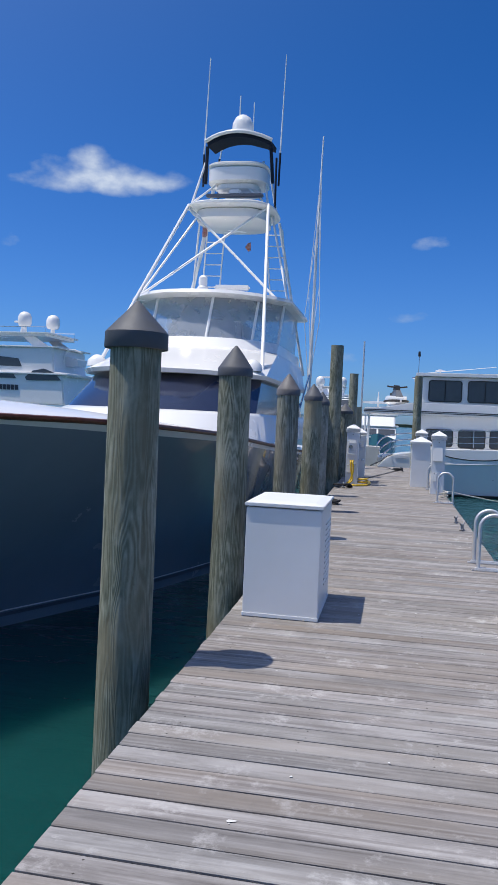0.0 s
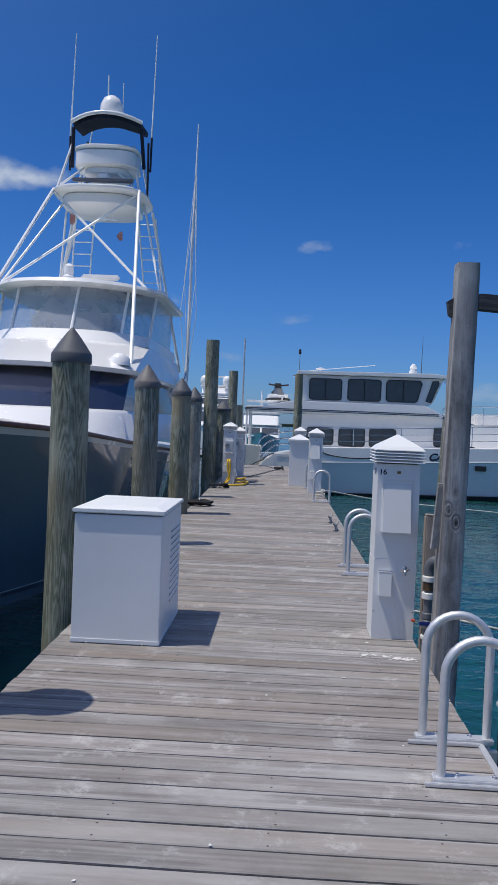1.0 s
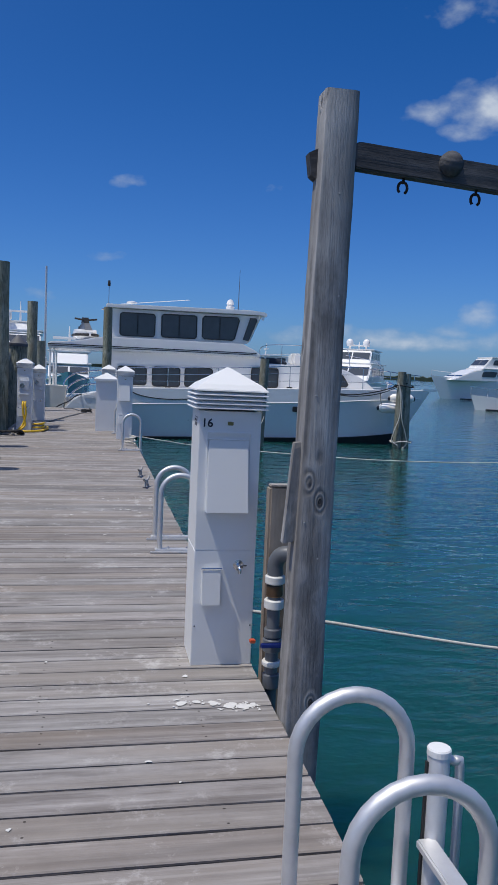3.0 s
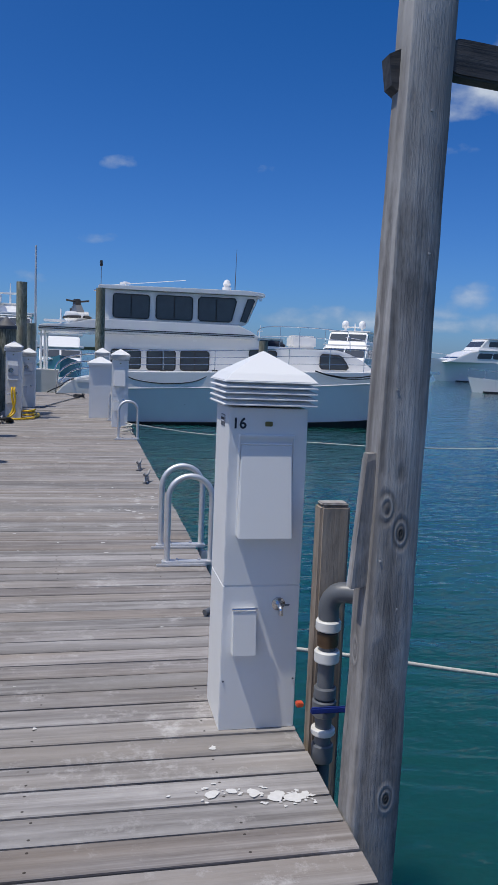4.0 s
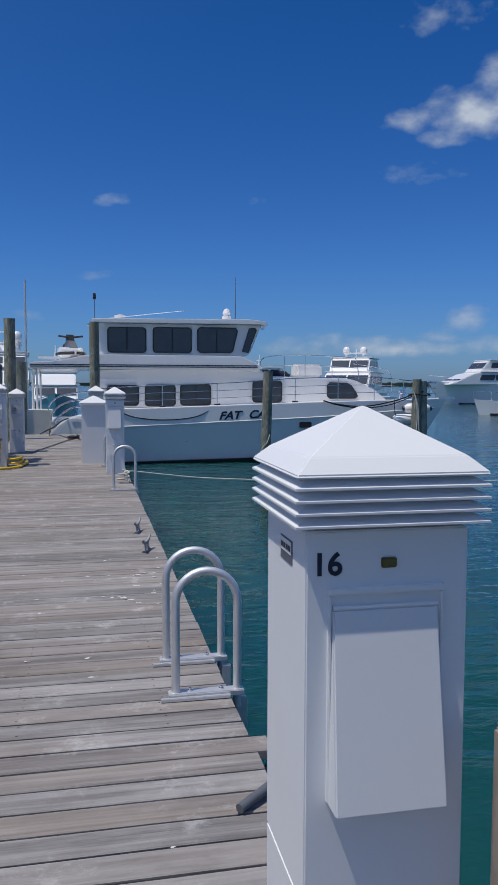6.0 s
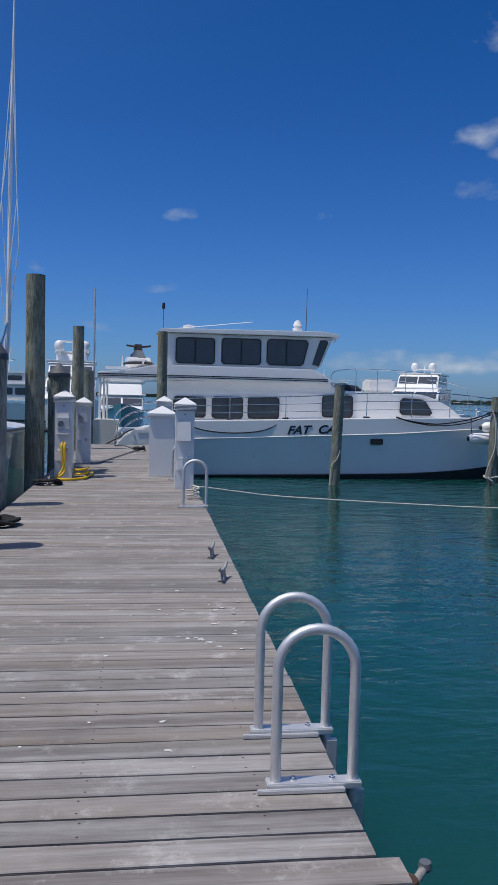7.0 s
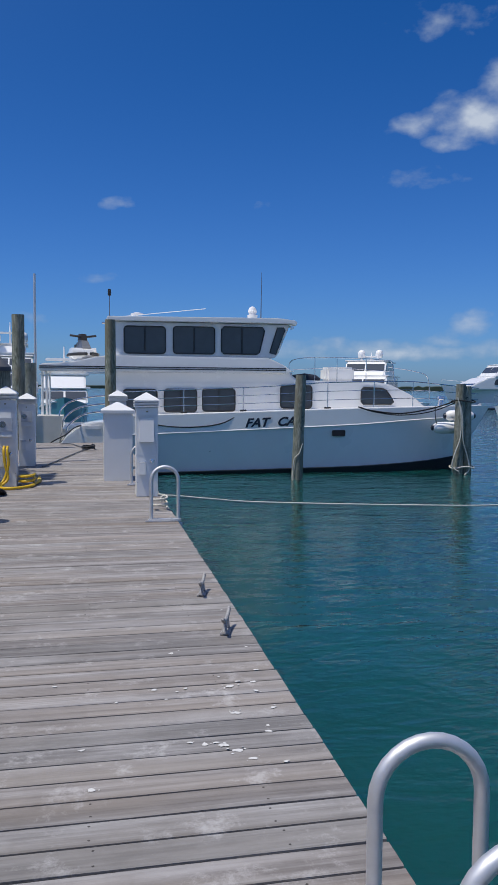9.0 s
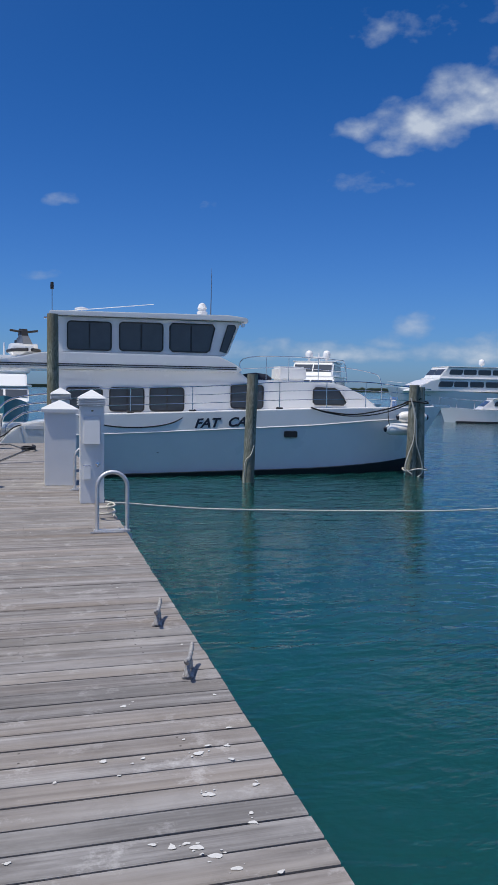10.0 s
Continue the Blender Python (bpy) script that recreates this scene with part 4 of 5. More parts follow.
    for o in (round_outline(1.42, 2.68, 2.60, 3.42, 0.10), round_outline(2.93, 4.22, 2.61, 3.44, 0.10), [(4.52, 2.62), (5.58, 2.62), (5.66, 2.68), (5.82, 3.36), (5.76, 3.46), (4.52, 3.46), (4.44, 3.38), (4.44, 2.70)]):
        w = pane(root, o, 31.60)
        xm = sum(x for x, z in o) / len(o)
        wpart("mullion", b_box(xm - 0.02, xm + 0.02, 31.575, 31.587, 2.66, 3.40), BLACK, w)
    pane(root, [(5.99, 2.66), (6.19, 2.62), (6.49, 3.40), (6.45, 3.47), (6.24, 3.47)], 31.60, frame_w=0.016)
    for y0, y1 in ((31.75, 32.9), (33.05, 34.1), (34.25, 35.35)):
        bmf = b_loft([[(6.265, y0, 2.66), (6.265, y1, 2.66), (6.305, y1, 2.65), (6.305, y0, 2.65)], [(6.595, y0, 3.46), (6.595, y1, 3.46), (6.635, y1, 3.45), (6.635, y0, 3.45)]])
        wpart("windscreen_pane", bmf, DARKGLASS, root)
    top = [(0.90, 3.57), (6.62, 3.59), (6.80, 3.52), (6.86, 3.62), (6.78, 3.70), (6.2, 3.76), (0.90, 3.70)]
    wpart("pilothouse_roof", b_prism(top, 31.40, 35.7, 0.02), GELCOAT, root)
    wpart("visor_lamp", b_box(6.66, 6.76, 31.5, 31.62, 3.42, 3.55, 0.02), STEEL, root)
    # roof gear
    dome = wpart("satellite_dish", b_lathe([(0.16, 0.0), (0.17, 0.16), (0.12, 0.18), (0.12, 0.22), (0.15, 0.27), (0.10, 0.40), (0.03, 0.44), (0.0, 0.445)], 16, centre=(5.55, 32.2, 3.74)), GELCOAT, root, smooth=35)
    wpart("disc_antenna", b_lathe([(0.02, 0), (0.02, 0.1), (0.2, 0.12), (0.2, 0.16), (0.06, 0.2), (0, 0.205)], 18, centre=(1.85, 32.2, 3.70)), GELCOAT, root, smooth=35)
    wpart("whip_antenna", b_tube([(1.2, 32.0, 3.72), (4.0, 32.0, 4.05)], 0.012, 6), GELCOAT, root)
    wpart("whip_antenna", b_tube([(6.0, 33.0, 3.7), (6.02, 33.0, 5.4)], [0.02, 0.006], 6), GREYINK, root)
    wpart("whip_antenna", b_tube([(1.0, 32.4, 3.6), (1.0, 32.4, 4.45)], 0.012, 6), GREYINK, root)
    wpart("antenna_tip", b_lathe([(0.05, 0), (0.055, 0.06), (0.045, 0.2), (0, 0.21)], 10, centre=(1.0, 32.4, 4.42)), BLACK, root)
    wpart("horn", b_tube([(0.75, 31.6, 3.5), (0.95, 31.6, 3.5)], 0.03, 8), STEEL, root)
    # rails
    top_line = [(1.0, 1.38), (2.35, 1.46), (5.57, 1.59), (7.5, 1.74), (10.43, 1.80), (12.5, 1.62), (13.3, 1.58)]
    def yrail(x):
        return 31.25 - soft_table(half, x) + 0.06
    xr = [1.0 + k * 0.4 for k in range(31)]
    wpart("top_rail", b_tube([(x, yrail(x), soft_table(top_line, x)) for x in xr], 0.016, 7), STEEL, root)
    for f in (0.36, 0.68):
        wpart("rail_wire", b_tube([(x, yrail(x), soft_table(sheer, x) * (1 - f) + soft_table(top_line, x) * f) for x in xr], 0.010, 6), STEEL, root)
    for x in (1.1, 3.12, 4.92, 7.58, 9.1, 10.45, 11.6, 12.7):
        wpart("stanchion", b_tube([(x, yrail(x), soft_table(sheer, x)), (x, yrail(x), soft_table(top_line, x))], 0.014, 7), STEEL, root)
    for x in (3.12, 4.92, 7.58):
        wpart("deck_cleat", b_tube([(x - 0.1, yrail(x), soft_table(sheer, x) + 0.06), (x + 0.1, yrail(x), soft_table(sheer, x) + 0.06)], 0.03, 8), BLACK, root)
    loop = [(6.75, 31.8, 1.85), (6.8, 31.8, 2.46), (8.2, 31.75, 2.56), (9.9, 31.8, 2.50), (10.25, 31.9, 2.40), (10.35, 31.9, 1.75)]
    wpart("upper_rail", b_tube(smooth_path(loop, 5), 0.015, 7), STEEL, root)
    wpart("upper_rail", b_tube(smooth_path([(10.3, 32.4, 2.3), (11.3, 32.4, 2.15), (11.75, 32.4, 1.95), (11.85, 32.4, 1.2)], 5), 0.013, 7), STEEL, root)
    wpart("upper_rail", b_tube(smooth_path([(6.8, 31.8, 2.15), (8.3, 31.76, 2.22), (10.3, 31.85, 2.12)], 5), 0.010, 7), STEEL, root)
    for x in (7.55, 8.3, 9.3):
        wpart("rail_post", b_tube([(x, 31.78, 1.78), (x, 31.78, 2.53)], 0.012, 7), STEEL, root)
    wpart("deck_locker", b_box(8.2, 9.2, 32.6, 33.4, 1.8, 2.28, 0.08), GELCOAT, root)
    cover = b_lathe([(0.42, 0.0), (0.46, 0.1), (0.32, 0.22), (0.0, 0.27)], 14, centre=(0, 0, 0))
    bmesh.ops.scale(cover, vec=(1.2, 0.6, 1), verts=cover.verts)
    bmesh.ops.translate(cover, vec=(7.35, 32.3, 1.78), verts=cover.verts)
    wpart("rope_bag", cover, CANVAS, root, smooth=60)
    wpart("anchor_roller", b_box(13.1, 13.75, 31.15, 31.35, 1.0, 1.1, 0.03), STEEL, root)
    wpart("windlass", b_lathe([(0.12, 0), (0.1, 0.2), (0.14, 0.24), (0.13, 0.32), (0, 0.34)], 12, centre=(11.9, 31.6, 1.0)), STEEL, root, smooth=40)
    # black plate for the shade in the scupper's recess, then the name
    wpart("scupper", b_prism(round_outline(7.72, 8.14, 0.08, 0.27, 0.04), 30.34, 30.37), BLACK, root)
    wpart("vent", b_lathe([(0.03, 0), (0.03, 0.01), (0, 0.012)], 10, centre=(3.9, 30.35, -0.35)), BLACK, root)
    for word, x, z in (("FAT", 4.96, 0.37), ("CA", 5.95, 0.41)):
        nm = lettering("boat_name", word, 0.46, pose(x, 30.33, z, 90, -2.3, 0), INK, root, "dark slanted lettering of the boat's name", 0.004, 0.35, 0.030)
        nm.matrix_parent_inverse = root.matrix_basis.inverted()
        nm.scale = (0.90, 0.80, 1)
    root.matrix_basis = Matrix.Translation((-0.07, 0, -0.015)) @ root.matrix_basis
    return root


catamaran()


def fender(x, y, z, turn, label):
    root = thing("boat_fender", pose(x, y, z, 0, 90, turn), label, "fender", "boat fenders")
    part("bladder", b_lathe([(0.03, -0.48), (0.10, -0.44), (0.17, -0.34), (0.185, -0.2), (0.185, 0.2), (0.17, 0.34), (0.10, 0.44), (0.03, 0.48)], 20), GELCOAT, root, smooth=40)
    for s in (-1, 1):
        part("end_cap", b_lathe(sorted([(0.035, s * 0.44), (0.095, s * 0.45), (0.075, s * 0.50), (0.0, s * 0.53)], key=lambda p: p[1]), 14), INK, root, "dark blue end", smooth=40)
    return root


fender(11.35, 30.12, 0.33, -8, "white boat fender with dark blue ends")
fender(11.80, 30.20, 0.70, -8, "white boat fender with dark blue ends")


def jet_ski(m):
    root = thing("jet_ski", m, "white and black jet ski stowed on a roof deck", "jet ski")
    rings = []
    for x, w, z0, z1 in ((-0.75, 0.36, 0.15, 0.40), (-0.4, 0.42, 0.06, 0.44), (0.1, 0.43, 0.04, 0.46), (0.5, 0.34, 0.08, 0.44), (0.85, 0.12, 0.22, 0.36)):
        rings.append([(x, -w * 0.6, z0), (x, w * 0.6, z0), (x, w, z0 + 0.14), (x, w * 0.9, z1), (x, -w * 0.9, z1), (x, -w, z0 + 0.14)])
    part("hull", b_loft(rings), GELCOAT, root, smooth=40)
    part("bumper", b_tube([(x, s * 0.42 * k, 0.24) for s, seq in ((1, ((-0.75, 0.85), (-0.3, 1), (0.3, 1), (0.6, 0.75), (0.88, 0.15))),) for x, k in seq], 0.05, 8), BLACK, root)
    part("bumper", b_tube([(x, -0.42 * k, 0.24) for x, k in ((-0.75, 0.85), (-0.3, 1), (0.3, 1), (0.6, 0.75), (0.88, 0.15))], 0.05, 8), BLACK, root)
    part("cowl", b_loft([[(-0.1, -0.22, 0.42), (0.62, -0.14, 0.42), (0.62, 0.14, 0.42), (-0.1, 0.22, 0.42)], [(-0.05, -0.14, 0.74), (0.25, -0.1, 0.68), (0.25, 0.1, 0.68), (-0.05, 0.14, 0.74)]]), PVCGREY, root)
    part("seat", b_box(-0.72, -0.05, -0.16, 0.16, 0.42, 0.66, 0.07, 3), BLACK, root)
    part("handlebar", b_tube([(0.0, -0.42, 0.86), (0.08, -0.15, 0.82), (0.08, 0.15, 0.82), (0.0, 0.42, 0.86)], 0.035, 8), BLACK, root)
    part("console", b_loft([[(-0.1, -0.16, 0.70), (0.2, -0.1, 0.68), (0.2, 0.1, 0.68), (-0.1, 0.16, 0.70)], [(-0.12, -0.12, 0.92), (0.12, -0.08, 0.9), (0.12, 0.08, 0.9), (-0.12, 0.12, 0.92)]]), BLACK, root)
    part("cradle", b_box(-0.6, 0.5, -0.3, 0.3, 0.0, 0.08, 0.02), GELGREY, root)
    return root


jet_ski(pose(0.1, 33.2, 2.33, 0, 0, -78))


def sport_fisher():
    cx = -4.6
    root = thing("sport_fishing_boat", (cx, 15, WATER_Z), "navy-hulled sport fishing boat with a tall white tower", "boat")
    bs = [(4.0, 0.03), (5.0, 0.75), (6.3, 1.36), (7.4, 1.92), (8.8, 2.24), (10.3, 2.40), (14.0, 2.50), (20.0, 2.45), (26.0, 2.3)]
    zs = [(4.0, 1.52), (6.3, 1.46), (7.4, 1.44), (10.3, 1.31), (14.9, 1.01), (20.0, 0.75), (26.0, 0.62)]
    bw = [(4.0, 0.0), (7.6, 0.02), (8.6, 0.30), (10.0, 1.05), (12.6, 1.85), (16.0, 2.2), (26.0, 2.2)]
    ys = [4.0, 4.5, 5.0, 5.6, 6.3, 7.0, 7.6, 8.3, 9.2, 10.3, 11.5, 12.8, 14.2, 16, 18, 20, 23, 26]

    def low(y):
        return 1.5 - (y - 4.0) / 3.6 * 2.56 if y < 7.6 else -1.06

    def side(y, f):
        zb, zt = low(y), soft_table(zs, y)
        b0, b1 = lerp_table(bw, y), soft_table(bs, y, 0.25)
        p = 1.0 + 0.35 * max(0.0, min(1.0, (16 - y) / 8))
        return b0 + (b1 - b0) * f ** p, zb + (zt - zb) * f

    def shell(f0, f1, n, off=0.0):
        bm = bmesh.new()
        for s in (-1, 1):
            rings = []
            for y in ys:
                rings.append([(cx + s * (side(y, f0 + (f1 - f0) * k / n)[0] + off), y, side(y, f0 + (f1 - f0) * k / n)[1]) for k in range(n + 1)])
            b_loft(rings, close_ends=False, closed=False, bm=bm)
        return bm
    hull = wpart("hull", shell(0.0, 0.965, 12), NAVY, root, "glossy navy hull", smooth=60)
    wpart("boot_stripe", shell(0.055, 0.075, 1, 0.006), GREYINK, hull)
    wpart("boot_line", shell(0.083, 0.091, 1, 0.007), GELGREY, hull, "thin pale line")
    wpart("sheer_stripe", shell(0.965, 1.0, 2), GELCOAT, root, smooth=60)
    wpart("transom", b_box(cx - 2.25, cx + 2.25, 25.9, 26.0, -1.3, 0.6, 0.02), NAVY, root)
    bm = bmesh.new()
    for s in (-1, 1):
        rings = [[(cx + s * max(0.0, side(y, 0)[0] * q), y, low(y) - 0.6 * min(1, max(0, (y - 7) / 4)) * (1 - q)) for q in (0.0, 1.0)] for y in ys]
        b_loft(rings, close_ends=False, closed=False, bm=bm)
    wpart("bottom", bm, ANTIFOUL, root)
    for s in (-1, 1):
        wpart("cap_rail", b_tube([(cx + s * (side(y, 1)[0] + 0.01), y, side(y, 1)[1] + 0.015) for y in ys], 0.03, 8), TEAK, root, "varnished teak cap rail")
    # crowned foredeck
    rings = []
    for y in ys:
        b, z = side(y, 1)
        rings.append([(cx + b * q * 0.985, y, z + 0.02 + 0.20 * (1 - abs(q) ** 2.2) * min(1, b / 1.5)) for q in (-1, -0.95, -0.8, -0.5, -0.2, 0.2, 0.5, 0.8, 0.95, 1)])
    wpart("deck", b_loft(rings, close_ends=False, closed=False), GELCOAT, root, smooth=60)

    # house: stacked rounded sections, each (z, front y, half-width, bow curve)
    def section(z, yf, hw, back, curve):
        pts = []
        for k in range(13):
            q = -1 + 2 * k / 12
            pts.append((cx + hw * q, yf + curve * abs(q) ** 2.6, z))
        return pts + [(cx + hw, back, z), (cx - hw, back, z)]
    wpart("trunk", b_loft([section(1.05, 12.2, 2.12, 23.0, 2.0), section(1.60, 12.9, 2.06, 23.0, 1.9), section(1.66, 13.1, 2.02, 23.0, 1.9)]), GELCOAT, root, smooth=35)
    wpart("windscreen_mask", b_loft([section(1.66, 13.15, 2.0, 22.5, 1.9), section(2.38, 14.5, 1.88, 22.5, 1.7)]), MASK, root, "navy tinted windscreen", smooth=35)
    wpart("brow", b_loft([section(2.38, 14.2, 1.99, 22.8, 1.8), section(2.46, 14.15, 2.03, 22.8, 1.8), section(2.56, 14.5, 2.0, 22.8, 1.8), section(3.02, 16.2, 1.92, 22.8, 1.6), section(3.14, 16.8, 1.86, 22.8, 1.6)]), GELCOAT, root, smooth=40)
    wpart("bridge_coaming", b_loft([section(3.14, 17.0, 1.85, 22.6, 1.3), section(3.40, 17.3, 1.82, 22.6, 1.3)]), GELCOAT, root, smooth=35)
    wpart("enclosure", b_loft([section(3.40, 17.35, 1.80, 21.9, 1.3), section(4.42, 17.9, 1.84, 21.9, 1.3)]), CLEARVINYL, root, "clear vinyl bridge enclosure", smooth=35)
    wpart("helm_console", b_box(cx - 1.0, cx + 1.0, 18.6, 19.6, 3.2, 3.95, 0.1), GELCOAT, root)
    for q in (-1.0, -0.62, 0.18, 0.72, 1.0):
        y0, y1 = 17.33 + 1.3 * abs(q) ** 2.6, 17.88 + 1.3 * abs(q) ** 2.6
        wpart("enclosure_post", b_tube([(cx + 1.81 * q, y0, 3.38), (cx + 1.85 * q, y1, 4.46)], 0.035, 8), GELCOAT, root)
    hard = b_loft([section(4.40, 17.55, 2.02, 22.3, 1.5), section(4.45, 17.45, 2.07, 22.4, 1.5), section(4.53, 17.5, 2.05, 22.4, 1.5), section(4.60, 18.0, 1.8, 22.2, 1.4), section(4.66, 18.8, 1.2, 22.0, 1.2)])
    wpart("hardtop", hard, GELCOAT, root, "white moulded hardtop", smooth=40)
    lamp = wpart("searchlight", b_lathe([(0.14, 0), (0.14, 0.12), (0.1, 0.16), (0.11, 0.2), (0.11, 0.36), (0.05, 0.42), (0, 0.43)], 14, centre=(cx - 0.15, 18.7, 4.64)), GELCOAT, root, smooth=35)
    wpart("radar_scanner", b_box(cx + 0.1, cx + 1.0, 18.8, 19.0, 4.74, 4.86, 0.04), GELCOAT, root)
    for q in (1, -1):
        wpart("side_vent", b_lathe([(0.22, 0), (0.2, 0.14), (0.08, 0.24), (0, 0.26)], 14, centre=(cx + q * 1.72, 15.9, 2.55)), GELCOAT, root, smooth=50)

    # tower
    tx, ty = cx + 0.2, 20.2
    def leg(a, b, r=0.04, nm="tower_leg"):
        wpart(nm, b_tube([a, b], r, 9), GELCOAT, root)
    plat = 7.05
    for s in (-1, 1):
        leg((cx + s * 1.86, 16.3, 2.6), (tx + s * 1.05, ty - 0.6, plat), 0.042)
        leg((cx + s * 1.95, 22.9, 2.9), (tx + s * 1.05, ty + 1.3, plat), 0.042)
        leg((cx + s * 1.95, 19.0, 4.5), (tx + s * 1.0, ty + 0.3, plat), 0.03)
        leg((tx + s * 1.02, ty - 0.5, plat), (tx + s * 0.78, ty - 0.1, 8.3), 0.032)
        leg((tx + s * 1.02, ty + 1.2, plat), (tx + s * 0.78, ty + 1.0, 8.3), 0.032)
        leg((tx + s * 1.05, ty - 0.55, plat - 0.05), (cx - s * 1.72, 18.5, 4.5), 0.032, "cross_brace")
        leg((tx + s * 0.9, ty - 0.6, plat + 0.1), (tx + s * 0.35, ty - 0.5, 7.6), 0.028, "cross_brace")
    def disc(z0, z1, hw, y0, y1, nm, mt, lab="", cr=0.5):
        def ring(z, g):
            return [(tx + (hw + g) * math.copysign(abs(math.cos(a)) ** 0.6, math.cos(a)), (y0 + y1) / 2 + ((y1 - y0) / 2 + g) * math.copysign(abs(math.sin(a)) ** 0.6, math.sin(a)), z) for a in (2 * math.pi * k / 32 for k in range(32))]
        return wpart(nm, b_loft([ring(z0, -0.06), ring(z0 + 0.04, 0), ring(z1 - 0.04, 0), ring(z1, -0.06)]), mt, root, lab, smooth=35)
    disc(6.98, 7.10, 1.18, ty - 1.0, ty + 1.5, "tower_platform", GELCOAT, "white tower platform")
    disc(6.70, 6.99, 0.95, ty - 0.7, ty + 1.2, "platform_pan", GELCOAT)
    tx += 0.17
    wpart("spreader_bar", b_box(tx - 0.75, tx + 0.75, ty - 0.75, ty - 0.6, 7.22, 7.30, 0.02), GREYINK, root)
    disc(7.62, 8.02, 0.78, ty - 0.75, ty + 0.5, "tower_helm_pod", GELCOAT, "white padded helm pod")
    disc(8.02, 8.13, 0.80, ty - 0.78, ty + 0.5, "pod_rim", GELCOAT)
    disc(7.44, 7.64, 0.56, ty - 0.6, ty + 0.4, "pod_base", GELCOAT)
    wpart("camera_housing", b_box(tx - 0.15, tx + 0.15, ty - 0.7, ty - 0.5, 7.28, 7.44, 0.04), GELCOAT, root)
    def arch(z, hw, g):
        return [(tx + hw * q, ty - 0.75 + 0.3 * q * q + g, z - 0.13 * q * q) for q in (-1, -0.75, -0.5, -0.25, 0, 0.25, 0.5, 0.75, 1)]
    top = b_loft([arch(8.86, 0.85, 0.0) + list(reversed(arch(8.74, 0.83, 0.02))), arch(8.96, 0.85, 0.9) + list(reversed(arch(8.84, 0.83, 0.9)))])
    wpart("sunshade", top, CANVAS, root, "navy canvas sunshade", smooth=30)
    wpart("shade_rim", b_tube(arch(8.87, 0.87, -0.02), 0.05, 8), GELCOAT, root)
    crown = b_loft([arch(8.89, 0.82, 0.0) + list(reversed(arch(8.86, 0.8, 0.0))), arch(9.01, 0.8, 0.88) + list(reversed(arch(8.97, 0.8, 0.88)))])
    wpart("shade_top", crown, GELCOAT, root)
    for s in (-1, 1):
        wpart("shade_post", b_tube([(tx + s * 0.84, ty - 0.4, 8.62), (tx + s * 0.90, ty - 0.2, 7.7)], 0.045, 8), CANVAS, root)
        wpart("shade_post", b_tube([(tx + s * 0.8, ty + 0.8, 8.7), (tx + s * 0.8, ty + 0.9, 7.2)], 0.03, 8), CANVAS, root)
        ax = tx + s * 1.02
        wpart("antenna_base", b_tube([(ax, ty, 7.7), (ax + 0.01 * s, ty, 8.55)], 0.028, 8), CANVAS, root)
        wpart("antenna_whip", b_tube([(ax + 0.01 * s, ty, 8.5), (ax + 0.06, ty, 11.1)], [0.022, 0.012], 7), GELCOAT, root)
    wpart("radar_dome", b_lathe([(0.26, 0.0), (0.28, 0.08), (0.27, 0.28), (0.2, 0.43), (0.1, 0.5), (0.0, 0.52)], 22, centre=(tx + 0.06, ty - 0.3, 8.93)), GELCOAT, root, "white radar dome", smooth=40)
    wpart("mast_light", b_tube([(tx - 0.03, ty - 0.3, 9.0), (tx - 0.03, ty - 0.3, 9.95)], 0.018, 7), GELCOAT, root)
    wpart("mast_light", b_tube([(tx + 0.3, ty - 0.1, 9.0), (tx + 0.3, ty - 0.1, 9.85)], 0.012, 7), GELCOAT, root)
    tx -= 0.17
    # ladders to the tower
    for x0, x1, yb in ((tx - 0.95, tx - 0.45, ty + 1.1), (tx + 0.62, tx + 1.1, ty + 1.6)):
        for x in (x0, x1):
            wpart("ladder_rail", b_tube([(x - 0.22 * (1 if x0 < tx else -1), yb + 0.4, 4.5), (x, yb, 6.95)], 0.022, 7), GELCOAT, root)
        for k in range(8):
            f = (k + 0.5) / 8
            sh = -0.22 * (1 if x0 < tx else -1) * (1 - f)
            wpart("ladder_rung", b_tube([(x0 + sh, yb + 0.4 * (1 - f), 4.5 + 2.45 * f), (x1 + sh, yb + 0.4 * (1 - f), 4.5 + 2.45 * f)], 0.016, 6), GELCOAT, root)
    leg((tx - 1.0, ty + 0.4, plat), (tx - 1.15, ty + 0.4, 4.5), 0.028)
    wpart("flag", b_prism([(tx - 0.92, 6.47), (tx - 0.84, 6.44), (tx - 0.78, 6.50), (tx - 0.79, 6.76), (tx - 0.86, 6.72), (tx - 0.92, 6.78)], ty + 0.4, ty + 0.408), FLAG, root, "small faded flag")
    wpart("flag", b_prism([(tx + 0.10, 6.38), (tx + 0.20, 6.26), (tx + 0.27, 6.30), (tx + 0.26, 6.52), (tx + 0.18, 6.50)], ty + 1.3, ty + 1.308), FLAG, root)
